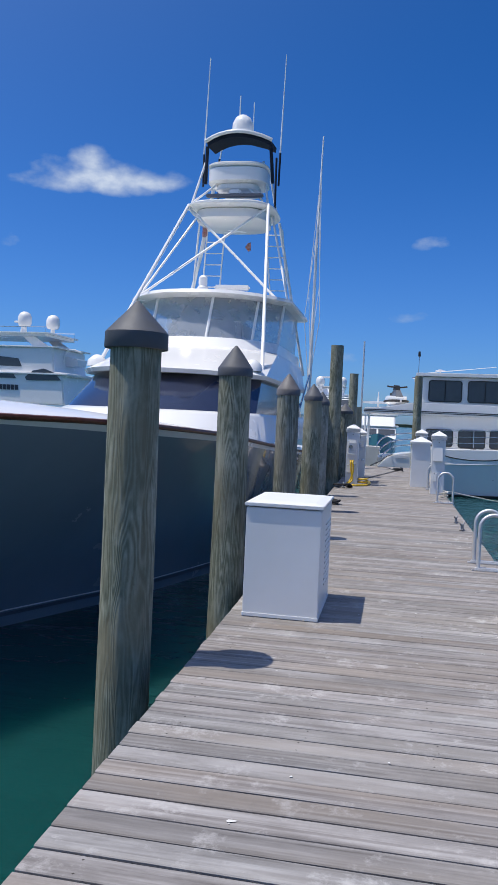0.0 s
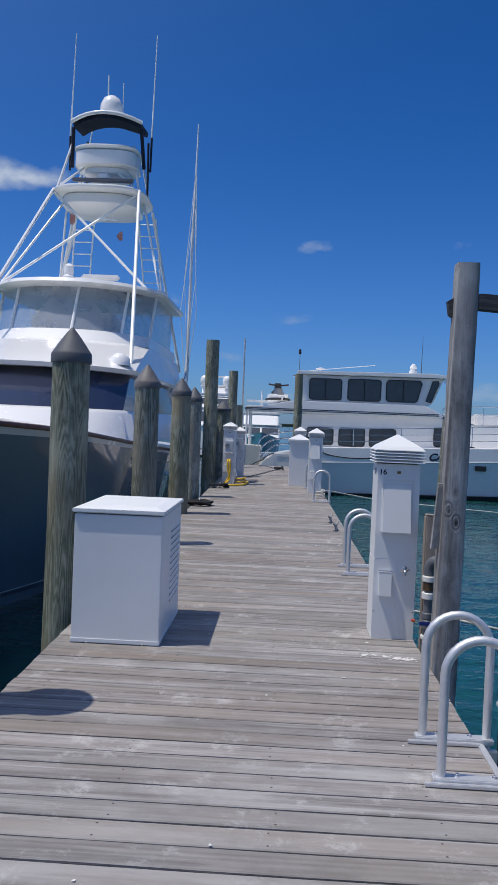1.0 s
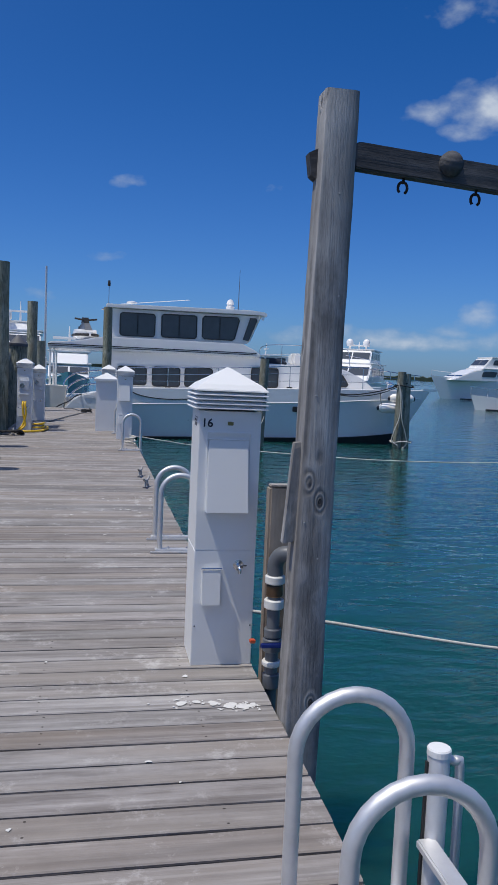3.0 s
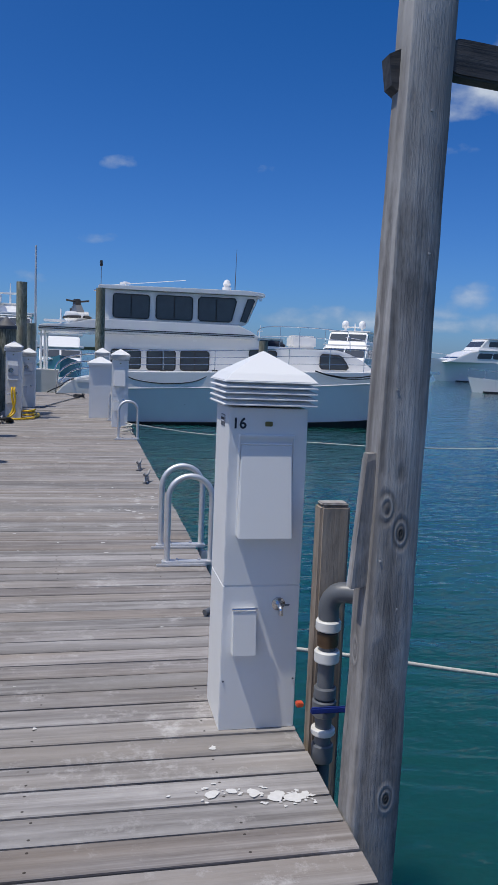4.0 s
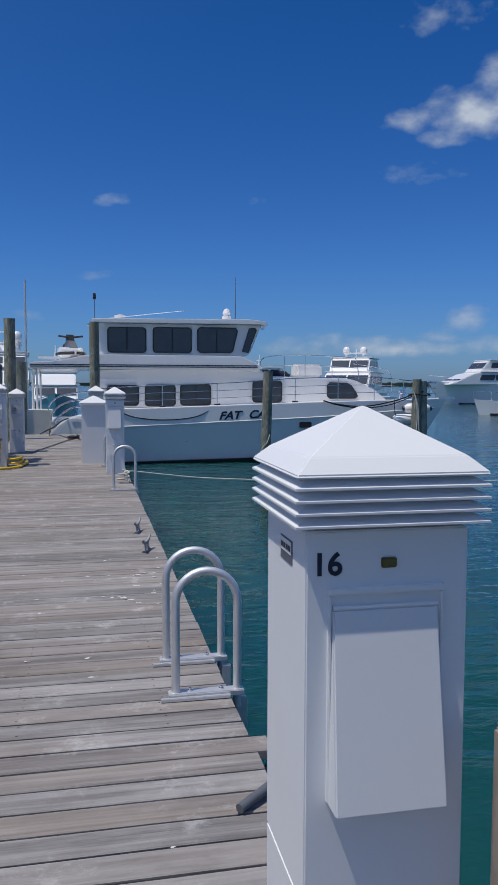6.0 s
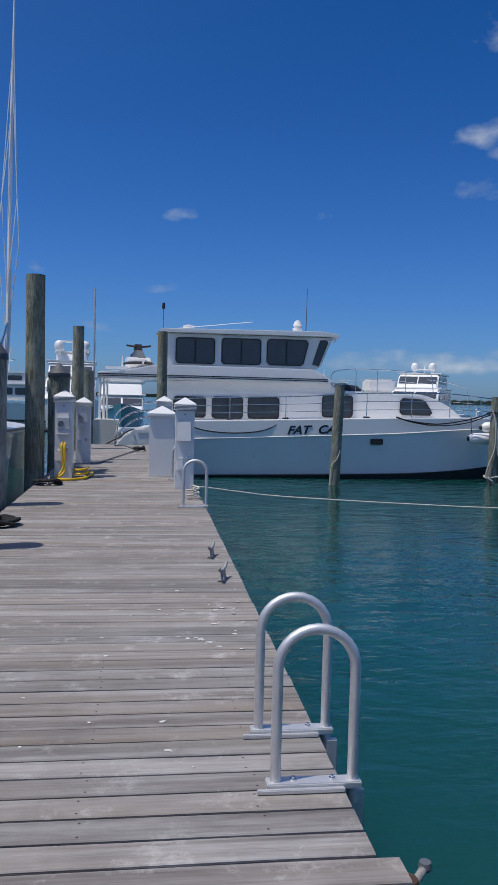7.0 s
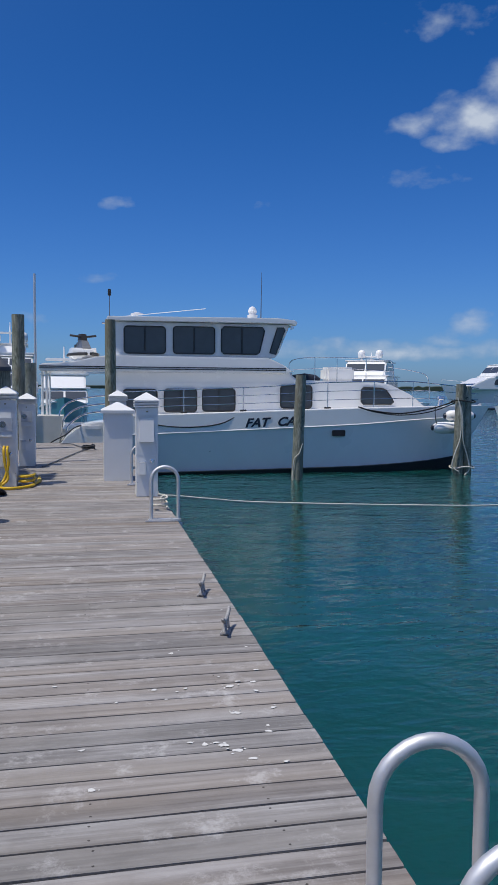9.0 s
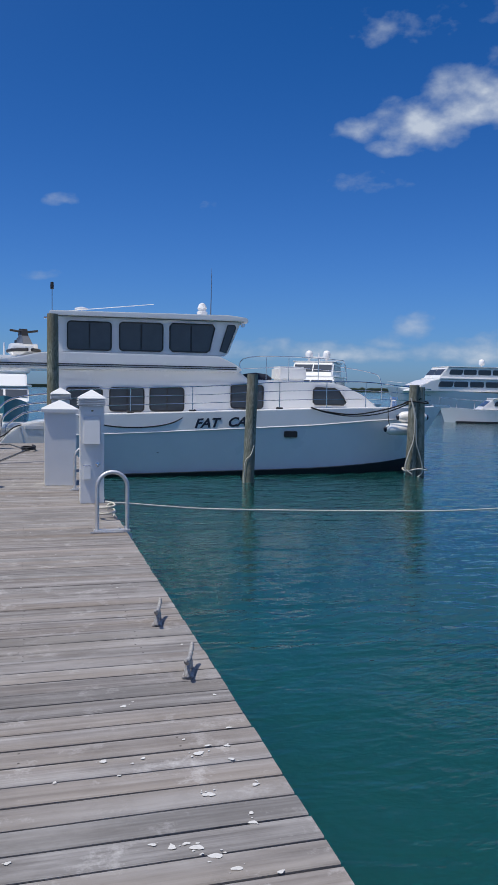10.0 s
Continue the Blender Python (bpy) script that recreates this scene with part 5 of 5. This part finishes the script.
    # outriggers
    for s, lean in ((1, 0.12), (-1, 1.30)):
        ox = cx + s * 2.12 - 0.06
        spar = [(ox, 23.0, 1.4), (ox + 0.08 * s, 23.0, 2.9), (ox + lean * 0.6, 23.2, 6.5), (ox + lean, 23.3, 10.1)]
        wpart("outrigger", b_tube(spar, [0.055, 0.055, 0.042, 0.02], 8), GELCOAT, root)
        if s > 0:
            for d in (0.24, -0.22):
                wpart("outrigger_stay", b_tube([(ox + 0.05, 23.0, 2.6), (ox + 0.05 + d, 23.0, 4.6), (ox + 0.12, 23.2, 7.8)], 0.011, 5), GELCOAT, root)
                wpart("outrigger_stay", b_tube([(ox + 0.05, 23.0, 3.6), (ox + 0.06 + d * 0.7, 23.1, 5.6), (ox + 0.12, 23.2, 9.0)], 0.010, 5), GELCOAT, root)
            wpart("outrigger_strut", b_tube([(ox - 0.3, 22.2, 1.0), (ox + 0.08, 23.0, 3.0)], 0.03, 8), STEEL, root)
    wpart("bow_cleat", b_tube([(cx + 2.1, 12.0, 1.24), (cx + 2.1, 12.3, 1.24)], 0.035, 8), BLACK, root)
    # hand rail on the bow deck edge
    return root


sport_fisher()


# ---- boats further off ----
def far_yacht(m, label, length, beam, free, levels, hull_mat=None, domes=(), mast=0.0, rails=True):
    """A motor yacht, bow towards +x, waterline at z = 0. levels: (x0, x1, z0, z1, inset, rake, windows)."""
    root = thing("motor_yacht", m, label, "boat", "yachts further off")
    hull_mat = hull_mat or GELCOAT
    rings = []
    for k in range(13):
        f = k / 12
        x = -length / 2 + length * f
        hw = beam / 2 * (1 if f < 0.45 else max(0.01, 1 - ((f - 0.45) / 0.55) ** 2.2))
        top = free * (0.82 + 0.34 * f * f)
        rk = 0.11 * length * max(0, f - 0.6) / 0.4 * 0.6
        rings.append([(x - rk, -hw * 0.82, -0.6), (x - rk * 0.6, -hw * 0.9, free * 0.3), (x, -hw, top), (x, hw, top), (x - rk * 0.6, hw * 0.9, free * 0.3), (x - rk, hw * 0.82, -0.6)])
    part("hull", b_loft(rings), hull_mat, root, smooth=35)
    part("rub_rail", b_tube([(r[2][0], r[2][1] - 0.02, r[2][2] - 0.1) for r in rings[:-1]], 0.05, 6), GELCOAT, root)
    part("boot_top", b_box(-length * 0.5 - 0.005, length * 0.36, -beam * 0.445, beam * 0.445, -0.3, 0.14), ANTIFOUL, root)
    for x0, x1, z0, z1, inset, rake, wins in levels:
        hw = beam / 2 - inset
        h = z1 - z0
        outline = [(x0, z0), (x1, z0), (x1 - rake * 0.75, z1 - 0.12 * h), (x1 - rake, z1), (x0 + 0.1 * h, z1)]
        part("house", b_prism(outline, -hw, hw, min(0.1, h * 0.08)), GELCOAT, root)
        part("house_roof", b_box(x0 - 0.25, x1 - rake + 0.15, -hw - 0.15, hw + 0.15, z1 - 0.02, z1 + 0.10, 0.03), GELCOAT, root)
        if wins:
            span = (x1 - rake * 0.9) - (x0 + 0.4)
            step = span / wins
            for i in range(wins):
                a = x0 + 0.4 + i * step
                o = round_outline(a + step * 0.06, a + step * 0.94, z0 + h * 0.36, z0 + h * 0.80, h * 0.1, -h * 0.15 if i == wins - 1 else 0.0, 3)
                part("window", b_prism(o, -hw - 0.03, -hw + 0.05), DARKGLASS, root)
                part("window", b_prism(o, hw - 0.05, hw + 0.03), DARKGLASS, root)
            for s in (-1, 1):
                q = hw * 0.93
                y0, y1 = (-q, -0.05) if s < 0 else (0.05, q)
                a = (x1 - rake * 0.30 + 0.03, z0 + 0.34 * h)
                c = (x1 - rake * 0.72 + 0.03, z0 + 0.82 * h)
                part("windscreen", b_loft([[(a[0], y0, a[1]), (a[0], y1, a[1]), (a[0] + 0.03, y1, a[1]), (a[0] + 0.03, y0, a[1])], [(c[0], y0, c[1]), (c[0], y1, c[1]), (c[0] + 0.03, y1, c[1]), (c[0] + 0.03, y0, c[1])]]), DARKGLASS, root)
                part("stern_window", b_box(x0 - 0.03, x0 + 0.02, y0, y1, z0 + h * 0.3, z0 + h * 0.82), DARKGLASS, root)
    for x, y, z, r in domes:
        part("radar_dome", b_lathe([(r * 0.8, 0), (r, r * 0.4), (r, r * 1.3), (r * 0.75, r * 1.85), (r * 0.3, r * 2.1), (0, r * 2.12)], 14, centre=(x, y, z)), GELCOAT, root, smooth=40)
        part("dome_stand", b_lathe([(r * 0.35, -r * 0.9), (r * 0.3, 0.02)], 8, centre=(x, y, z)), GELCOAT, root)
    if mast:
        x = levels[-1][0] + 0.4 * (levels[-1][1] - levels[-1][0])
        part("mast", b_tube([(x, 0, levels[-1][3]), (x - 0.2, 0, mast)], [0.1, 0.03], 7), GELCOAT, root)
        part("radar_bar", b_box(x - 0.3, x + 0.1, -0.9, 0.9, (levels[-1][3] + mast) / 2, (levels[-1][3] + mast) / 2 + 0.14, 0.03), GELCOAT, root)
    if rails:
        pts = [(r[2][0], r[2][1] + 0.12, r[2][2] + 0.75) for r in rings[6:]]
        part("bow_rail", b_tube(pts, 0.025, 5), STEEL, root)
        for r in rings[6::2]:
            part("rail_post", b_tube([(r[2][0], r[2][1] + 0.12, r[2][2]), (r[2][0], r[2][1] + 0.12, r[2][2] + 0.75)], 0.02, 5), STEEL, root)
    return root


big = far_yacht(pose(-36.2, 57, WATER_Z, 0, 0, 176), "large white motor yacht with two satellite domes", 27, 6.2, 3.1,
                [(-12.6, 6.5, 3.0, 5.2, 0.30, 3.2, 0), (-11.6, 3.0, 5.2, 7.2, 0.50, 2.4, 0), (-10.6, -2.0, 8.05, 8.25, 0.8, 0.2, 0)], None, ((-8.0, 0.9, 8.95, 0.52), (-9.4, -0.9, 8.95, 0.52)), 10.2)


def side_pane(outline, y, name="window", material=DARKGLASS):
    for s in (-1, 1):
        part(name, b_prism(outline, s * y - 0.04, s * y + 0.04, 0.0), material, big)


# swept side windows, arch legs, aft overhang and a covered tender
side_pane([(-12.3, 4.78), (-11.7, 5.35), (-10.9, 5.62), (-10.0, 5.45), (-9.35, 4.95), (-9.5, 4.72)], 2.84)
side_pane([(-8.9, 5.75), (-8.6, 6.35), (-6.0, 6.55), (-3.0, 6.4), (-1.6, 5.8)], 2.60)
side_pane([(-8.6, 4.85), (-8.3, 5.2), (-4.0, 5.35), (1.5, 5.2), (2.5, 4.85)], 2.84)
for k in range(5):
    side_pane([(-8.8 + 0.34 * k, 3.98), (-8.56 + 0.34 * k, 3.98), (-8.52 + 0.34 * k, 4.36), (-8.76 + 0.34 * k, 4.36)], 2.83, "name_bar", INK)
for y in (-1.9, 1.9):
    part("arch_leg", b_loft([[(-10.9, y - 0.12, 7.2), (-9.6, y - 0.12, 7.2), (-9.6, y + 0.12, 7.2), (-10.9, y + 0.12, 7.2)], [(-9.4, y - 0.10, 8.1), (-8.5, y - 0.10, 8.1), (-8.5, y + 0.10, 8.1), (-9.4, y + 0.10, 8.1)]]), GELCOAT, big)
    part("rail", b_tube([(-10.6, y * 1.2, 8.25), (-10.6, y * 1.2, 8.75), (-6.2, y * 1.2, 8.75), (-3.0, y * 1.2, 8.4)], 0.03, 6), STEEL, big)
part("aft_overhang", b_prism([(-12.9, 5.1), (-11.4, 5.0), (-11.4, 5.45), (-12.6, 5.35)], -2.7, 2.7, 0.05), GELCOAT, big)
part("tender", b_loft([[(-12.5, -0.6, 6.0), (-12.5, 0.6, 6.0), (-12.5, 0.8, 6.5), (-12.5, -0.8, 6.5)], [(-11.0, -0.7, 5.9), (-11.0, 0.7, 5.9), (-11.0, 0.9, 6.8), (-11.0, -0.9, 6.8)], [(-10.4, -0.3, 6.2), (-10.4, 0.3, 6.2), (-10.4, 0.5, 6.9), (-10.4, -0.5, 6.9)]]), GELGREY, big, "covered tender", smooth=50)
part("davit", b_tube(smooth_path([(-11.5, 1.0, 5.3), (-11.6, 1.0, 6.9), (-12.2, 0.9, 7.2), (-12.8, 0.8, 7.0)], 4), 0.06, 8), GELCOAT, big)
far_yacht(pose(60.6, 104, WATER_Z, 0, 0, 178), "large white motor yacht lying across the harbour", 29, 6.5, 2.7,
          [(-13, 12.6, 2.6, 4.3, 0.6, 4.6, 9), (-11, 8.2, 4.3, 5.9, 0.9, 1.6, 8)], GELCOAT, ((0.5, 0.0, 6.3, 0.4),), 7.6)
far_yacht(pose(24.2, 73, WATER_Z, 0, 0, -118), "white motor yacht seen past the catamaran's bow", 17, 4.6, 2.2,
          [(-7, 4.2, 2.1, 3.7, 0.3, 2.6, 5), (-5.5, 1.8, 3.7, 5.0, 0.55, 1.5, 4)], None, ((-2.0, 0.8, 5.4, 0.34), (-2.0, -0.8, 5.4, 0.34)), 5.9)
far_yacht(pose(-5.2, 63, WATER_Z, 0, 0, -86), "white sport yacht with two radar domes", 15, 4.0, 2.2,
          [(-6.5, 3.0, 2.1, 3.7, 0.3, 2.0, 4), (-5.6, 1.6, 3.7, 4.65, 0.45, 1.3, 3), (-5.0, 0.6, 4.65, 4.8, 0.4, 0.2, 0), (-4.5, -0.5, 4.75, 5.5, 0.9, 0.5, 0)], None, ((-0.6, 0.9, 5.6, 0.36), (-0.6, -0.9, 5.6, 0.36)), 7.2)
far_yacht(pose(-0.95, 46, WATER_Z, 0, 0, -88), "sea-green sport boat with a white cabin top", 9, 2.3, 1.85,
          [(-3.6, 1.8, 1.8, 2.5, 0.10, 0.9, 3), (-3.2, 1.2, 2.5, 3.15, 0.16, 0.7, 0)], TEALHULL, (), 4.6, rails=False)
far_yacht(pose(38.0, 66, WATER_Z, 0, 0, 160), "small white motor cruiser in the harbour", 9.5, 2.9, 1.15,
          [(-3.5, 1.6, 1.1, 2.0, 0.3, 1.2, 3)], None, (), 4.4)
far_yacht(pose(-15.0, 78, WATER_Z, 0, 0, 172), "white motor cruiser at the far side", 14, 4.0, 1.9,
          [(-6, 3.0, 1.8, 3.2, 0.3, 1.8, 4), (-5, 0.5, 3.2, 4.2, 0.5, 0.9, 3)], None, (), 6.5)
far_yacht(pose(22.5, 118, WATER_Z, 0, 0, 182), "distant white yacht near the far shore", 20, 5, 2.2,
          [(-8, 5, 2.1, 3.8, 0.3, 2.5, 6), (-6, 2, 3.8, 5.0, 0.6, 1.2, 4)], None, (), 7.0)

pole = thing("flag_pole", (-1.26, 31.2, WATER_Z), "slim grey pole standing beyond the dock's end", "pole")
part("pole", b_tube([(0, 0, -1.0), (0, 0, 5.9)], [0.05, 0.035], 10), ALU, pole, smooth=40)
part("pole_collar", b_lathe([(0.07, 0), (0.07, 0.3), (0.05, 0.34)], 12, centre=(0, 0, 2.4)), GELCOAT, pole)


# ---- ropes and cables ----
def rope(name, pts, r, material, label, category="rope", sides=8, n=8):
    root = thing(name, (0, 0, 0), label, category)
    part("strand", b_tube(smooth_path(pts, n), r, sides), material, root, smooth=60)
    return root


rope("mooring_line", [(1.30, 6.97, 0.09), (1.6, 7.0, 0.035), (2.03, 7.0, -0.035), (2.5, 7.02, -0.125), (3.2, 7.03, -0.24), (4.6, 7.05, -0.42), (6.5, 7.1, -0.62), (9.5, 7.2, -0.72), (14, 7.4, -0.55)], 0.011, ROPE, "white mooring line stretched over the water")
line = rope("mooring_line", [(1.22, 17.05, 0.10), (1.30, 17.1, 0.17), (1.9, 17.5, 0.06), (2.77, 18.0, -0.08), (5.25, 18.9, -0.31), (7.4, 19.6, -0.46), (10.8, 21.0, -0.60), (16.0, 23.0, -0.62), (24, 26, -0.3)], 0.014, ROPE, "white mooring line tied near a ladder")
rng = random.Random(8)
coil = [(1.22 + 0.11 * math.cos(k * 0.9) * (0.7 + 0.3 * rng.random()), 17.02 + 0.09 * math.sin(k * 0.9), 0.03 + 0.010 * k) for k in range(17)]
rope("rope_coil", coil, 0.013, ROPE, "tangle of white rope on the planks")
rope("bow_line", [(8.45, 30.25, 0.98), (8.9, 30.2, 0.86), (9.8, 30.15, 0.78), (10.7, 30.05, 0.92), (11.3, 29.85, 1.12), (11.66, 29.6, 1.36)], 0.022, ROPEDARK, "dark bow line slung to a pile")
rope("bow_line", [(8.45, 30.25, 0.97), (9.0, 30.2, 0.82), (9.8, 30.13, 0.73), (10.8, 29.98, 0.86), (11.7, 29.45, 1.30)], 0.018, ROPEDARK, "dark bow line slung to a pile")
rope("spring_line", [(1.6, 30.335, 0.66), (2.2, 30.33, 0.44), (3.2, 30.33, 0.36), (4.2, 30.33, 0.48), (4.92, 30.39, 0.88)], 0.018, ROPEDARK, "slack dark spring line along the hull")
rope("fender_line", [(11.0, 30.27, 1.02), (10.95, 30.13, 0.7), (11.0, 30.10, 0.36)], 0.012, ROPEDARK, "thin dark fender line")
for k, (px, py, z0) in enumerate(((PILE_B[0], PILE_B[1], 1.30), (PILE_B[0] + 0.05, PILE_B[1], 1.18))):
    s = -1 if k == 0 else 1
    rope("pile_rope", [(px - 0.12, py - 0.14, z0), (px - 0.02, py - 0.19, z0 - 0.5), (px + 0.02 * s, py - 0.19, z0 - 1.2), (px + 0.18 * s, py - 0.18, z0 - 1.7), (px + 0.26 * s, py - 0.16, z0 - 2.1), (px + 0.05 * s, py - 0.2, z0 - 2.28)], 0.020, ROPE, "pale rope hanging down a pile")
ringp = [(PILE_B[0] + 0.17 + 0.40 * math.cos(a), PILE_B[1] + 0.05 + 0.24 * math.sin(a), -0.86 + 0.03 * math.sin(3 * a)) for a in (2 * math.pi * k / 20 for k in range(21))]
rope("pile_rope", ringp, 0.022, ROPE, "pale rope bound round two piles", n=2)
ringp = [(PILE_B[0] + 0.17 + 0.38 * math.cos(a), PILE_B[1] + 0.05 + 0.23 * math.sin(a), 1.18 + 0.03 * math.sin(2 * a)) for a in (2 * math.pi * k / 20 for k in range(21))]
rope("pile_rope", ringp, 0.02, ROPEDARK, "dark rope bound round two piles", n=2)
rope("pile_rope", [(PILE_A[0] + 0.12, PILE_A[1] - 0.14, -0.02), (PILE_A[0] + 0.02, PILE_A[1] - 0.18, -0.28), (PILE_A[0] - 0.12, PILE_A[1] - 0.15, -0.45), (PILE_A[0] - 0.15, PILE_A[1] - 0.14, -0.8), (PILE_A[0] - 0.16, PILE_A[1] - 0.13, -1.1)], 0.014, ROPE, "pale rope round a pile")

cable = thing("shore_power_cable", (-0.915, 19.63, 0), "looped yellow shore power cable", "cable")
for dx, out in ((0.0, 0.0), (0.05, 0.03)):
    pts = [(-0.02 + dx, 0.0, 0.62), (-0.02 + dx, -0.08, 0.56), (0.0 + dx, -0.10, 0.36), (0.04 - dx, -0.12, 0.14), (-0.06 - out, -0.22, 0.03), (0.06, -0.34 - out, 0.025), (0.22, -0.30, 0.025), (0.36 + out, -0.12, 0.03), (0.42, 0.15, 0.03), (0.44 + out, 0.5, 0.03), (0.42, 1.1, 0.03)]
    part("cable_run", b_tube(smooth_path(pts, 6), 0.021, 8), YELLOW, cable, smooth=60)
loop = [(0.30 + 0.12 * math.cos(a), 0.2 + 0.24 * math.sin(a), 0.03 + 0.012 * a) for a in (0.5 * k for k in range(26))]
part("cable_coil", b_tube(loop, 0.020, 8), YELLOW, cable, smooth=60)
hose = [(0.28 + 0.15 * math.cos(a), 26.8 + 0.35 * math.sin(a), 0.025 + 0.006 * a) for a in (0.5 * k for k in range(28))]
rope("dock_hose", hose, 0.018, BLACK, "black hose coiled on the planks", "hose", n=2)
rope("dock_hose", [(-0.55, 22.5, 0.02), (-0.2, 24.4, 0.02), (0.15, 26.3, 0.02), (0.3, 26.7, 0.02)], 0.014, PVCGREY, "grey hose lying across the planks", "hose")
rope("dock_hose", [(-0.45, 28.5, 0.02), (-0.2, 28.6, 0.02), (0.05, 27.6, 0.02), (0.25, 27.0, 0.02)], 0.014, PVCGREY, "grey hose lying across the planks", "hose")
rope("mooring_line", [(-0.72, 28.9, 0.03), (-0.55, 29.1, 0.12), (-0.35, 29.6, 0.2), (-0.15, 30.2, 0.35), (0.05, 30.45, 0.42)], 0.018, ROPEDARK, "dark stern line from the dock to the boat")
coil = [(-1.04 + (0.10 + 0.004 * k) * math.cos(k * 0.7), 18.7 + (0.12 + 0.004 * k) * math.sin(k * 0.7), 0.03 + 0.008 * (k % 9)) for k in range(34)]
rope("rope_coil", coil, 0.022, ROPEDARK, "coil of black mooring rope at a pile")
coil = [(-1.08 + (0.13 + 0.004 * k) * math.cos(k * 0.7), 14.72 + (0.11 + 0.004 * k) * math.sin(k * 0.7), 0.03 + 0.007 * (k % 7)) for k in range(36)]
rope("rope_coil", coil, 0.022, ROPEDARK, "heap of black mooring rope at the dock edge")
rope("dock_hose", [(1.22, 7.62, 0.02), (1.34, 7.72, 0.03), (1.42, 7.82, 0.01), (1.44, 7.86, -0.12), (1.43, 7.82, -0.5)], 0.018, PVCGREY, "grey hose looped over the dock edge", "hose")
bib = thing("dock_valve", (1.40, 8.12, -0.12), "corroded bronze valve under the dock edge", "valve")
part("valve_pipe", b_tube([(-0.04, -0.06, -0.02), (0.15, 0.13, 0.05)], 0.015, 10), GALV, bib, smooth=40)
part("valve_wheel", b_lathe([(0.035, 0), (0.04, 0.01), (0.035, 0.022)], 12, centre=(0.06, 0.04, 0.055)), BRONZE, bib)
part("hose_end", b_lathe([(0.020, 0), (0.024, 0.012), (0.020, 0.03)], 12, centre=(0.155, 0.135, 0.04)), PVCGREY, bib)

# spatter of droppings on the planks
bm = bmesh.new()
rng = random.Random(21)
SPOTS = [(1.08, 11.17, 3), (1.13, 11.23, 1), (1.21, 11.21, 2), (1.26, 11.38, 1), (1.2, 11.09, 2), (1.05, 10.84, 3), (0.85, 11.18, 1), (0.69, 11.19, 2), (0.83, 11.72, 2), (0.86, 10.54, 2), (0.91, 10.55, 1), (0.94, 10.52, 3), (0.99, 10.46, 3), (0.8, 10.57, 1), (1.17, 10.68, 1), (1.16, 10.62, 2), (1.24, 10.87, 2), (1.28, 11.76, 1), (1.26, 12.54, 1), (1.04, 10.38, 2), (0.34, 10.58, 1), (1.17, 10.33, 1), (0.99, 5.87, 4), (1.06, 5.88, 3), (1.13, 5.86, 4), (1.2, 5.83, 5), (1.25, 5.82, 4), (1.3, 5.83, 3), (1.04, 6.17, 2), (1.27, 5.81, 4), (0.69, 9.32, 2), (0.71, 9.03, 2), (0.38, 10.24, 2), (0.36, 9.33, 1), (0.02, 9.64, 1), (-0.4, 2.73, 2), (0.36, 5.0, 1)]  # x, y, size class
for _ in range(70):
    SPOTS.append((rng.uniform(-0.9, 1.3), rng.uniform(1.0, 22.0), 0))


def splat(x, y, size, ragged):
    """A thin dried splash with a lobed rim."""
    n = 18
    e0, e2 = rng.uniform(0, 6.28), rng.uniform(1.0, 1.6)
    c = bm.verts.new((x, y, 0.0026))
    ring = []
    for k in range(n):
        a = 2 * math.pi * k / n
        q = size * (1 + 0.22 * math.sin(2 * a + e0) + 0.14 * math.sin(3 * a + 2 * e0) + ragged * rng.uniform(-0.3, 0.45))
        ring.append(bm.verts.new((x + q * e2 * math.cos(a), y + q * math.sin(a), 0.0022)))
    for k in range(n):
        bm.faces.new((c, ring[k], ring[(k + 1) % n]))


for x, y, cls in SPOTS:
    size = (rng.uniform(0.003, 0.008), 0.008, 0.011, 0.015, 0.021, 0.026)[cls]
    splat(x, y, size, 0.15 if cls < 3 else 0.4)
    for _ in range((0, 1, 2, 4, 7, 8)[cls]):
        a, q = rng.uniform(0, 6.28), size * rng.uniform(1.3, 2.6)
        splat(x + 1.4 * q * math.cos(a), y + q * math.sin(a), size * rng.uniform(0.12, 0.3), 0.4)
tagged(part("bird_droppings", bm, DROPPING), "chalky white bird droppings spattered on the planks", "droppings", kind="stuff")


# ---- the dock's planks, one by one ----
def plank_mesh(seed):
    rng = random.Random(seed)
    w = 0.1368
    n = 6
    rings = []
    for k in range(n + 1):
        x = -0.5 + k / n
        e0, e1 = rng.uniform(-0.0012, 0.0012), rng.uniform(-0.0012, 0.0012)
        z = rng.uniform(-0.0015, 0.001)
        rings.append([(x, -w / 2 + e0, -0.04), (x, -w / 2 + e0, -0.004 + z), (x, -w / 2 + e0 + 0.005, z), (x, w / 2 + e1 - 0.005, z), (x, w / 2 + e1, -0.004 + z), (x, w / 2 + e1, -0.04)])
    bm = b_loft(rings)
    me = bpy.data.meshes.new("plank")
    bm.to_mesh(me)
    bm.free()
    me.materials.append(DECK)
    return me


plank_meshes = [plank_mesh(s) for s in range(9)]
rng = random.Random(11)
count = int((DECK_END - DECK_START) / PITCH)
for k in range(count):
    y = DECK_START + (k + 0.5) * PITCH
    left = deck_left(y) + rng.uniform(-0.005, 0.005)
    right = deck_right(y) + rng.uniform(-0.004, 0.003)
    if k == 74:
        right += 0.07
    ob = new("plank", plank_meshes[rng.randrange(9)])
    ob.parent = dock
    ob.location = ((left + right) / 2, y, rng.uniform(-0.0018, 0.0005))
    ob.rotation_euler = (rng.uniform(-0.006, 0.006), 0, rng.uniform(-0.0007, 0.0007))
    ob.scale = (right - left, 1, 1)
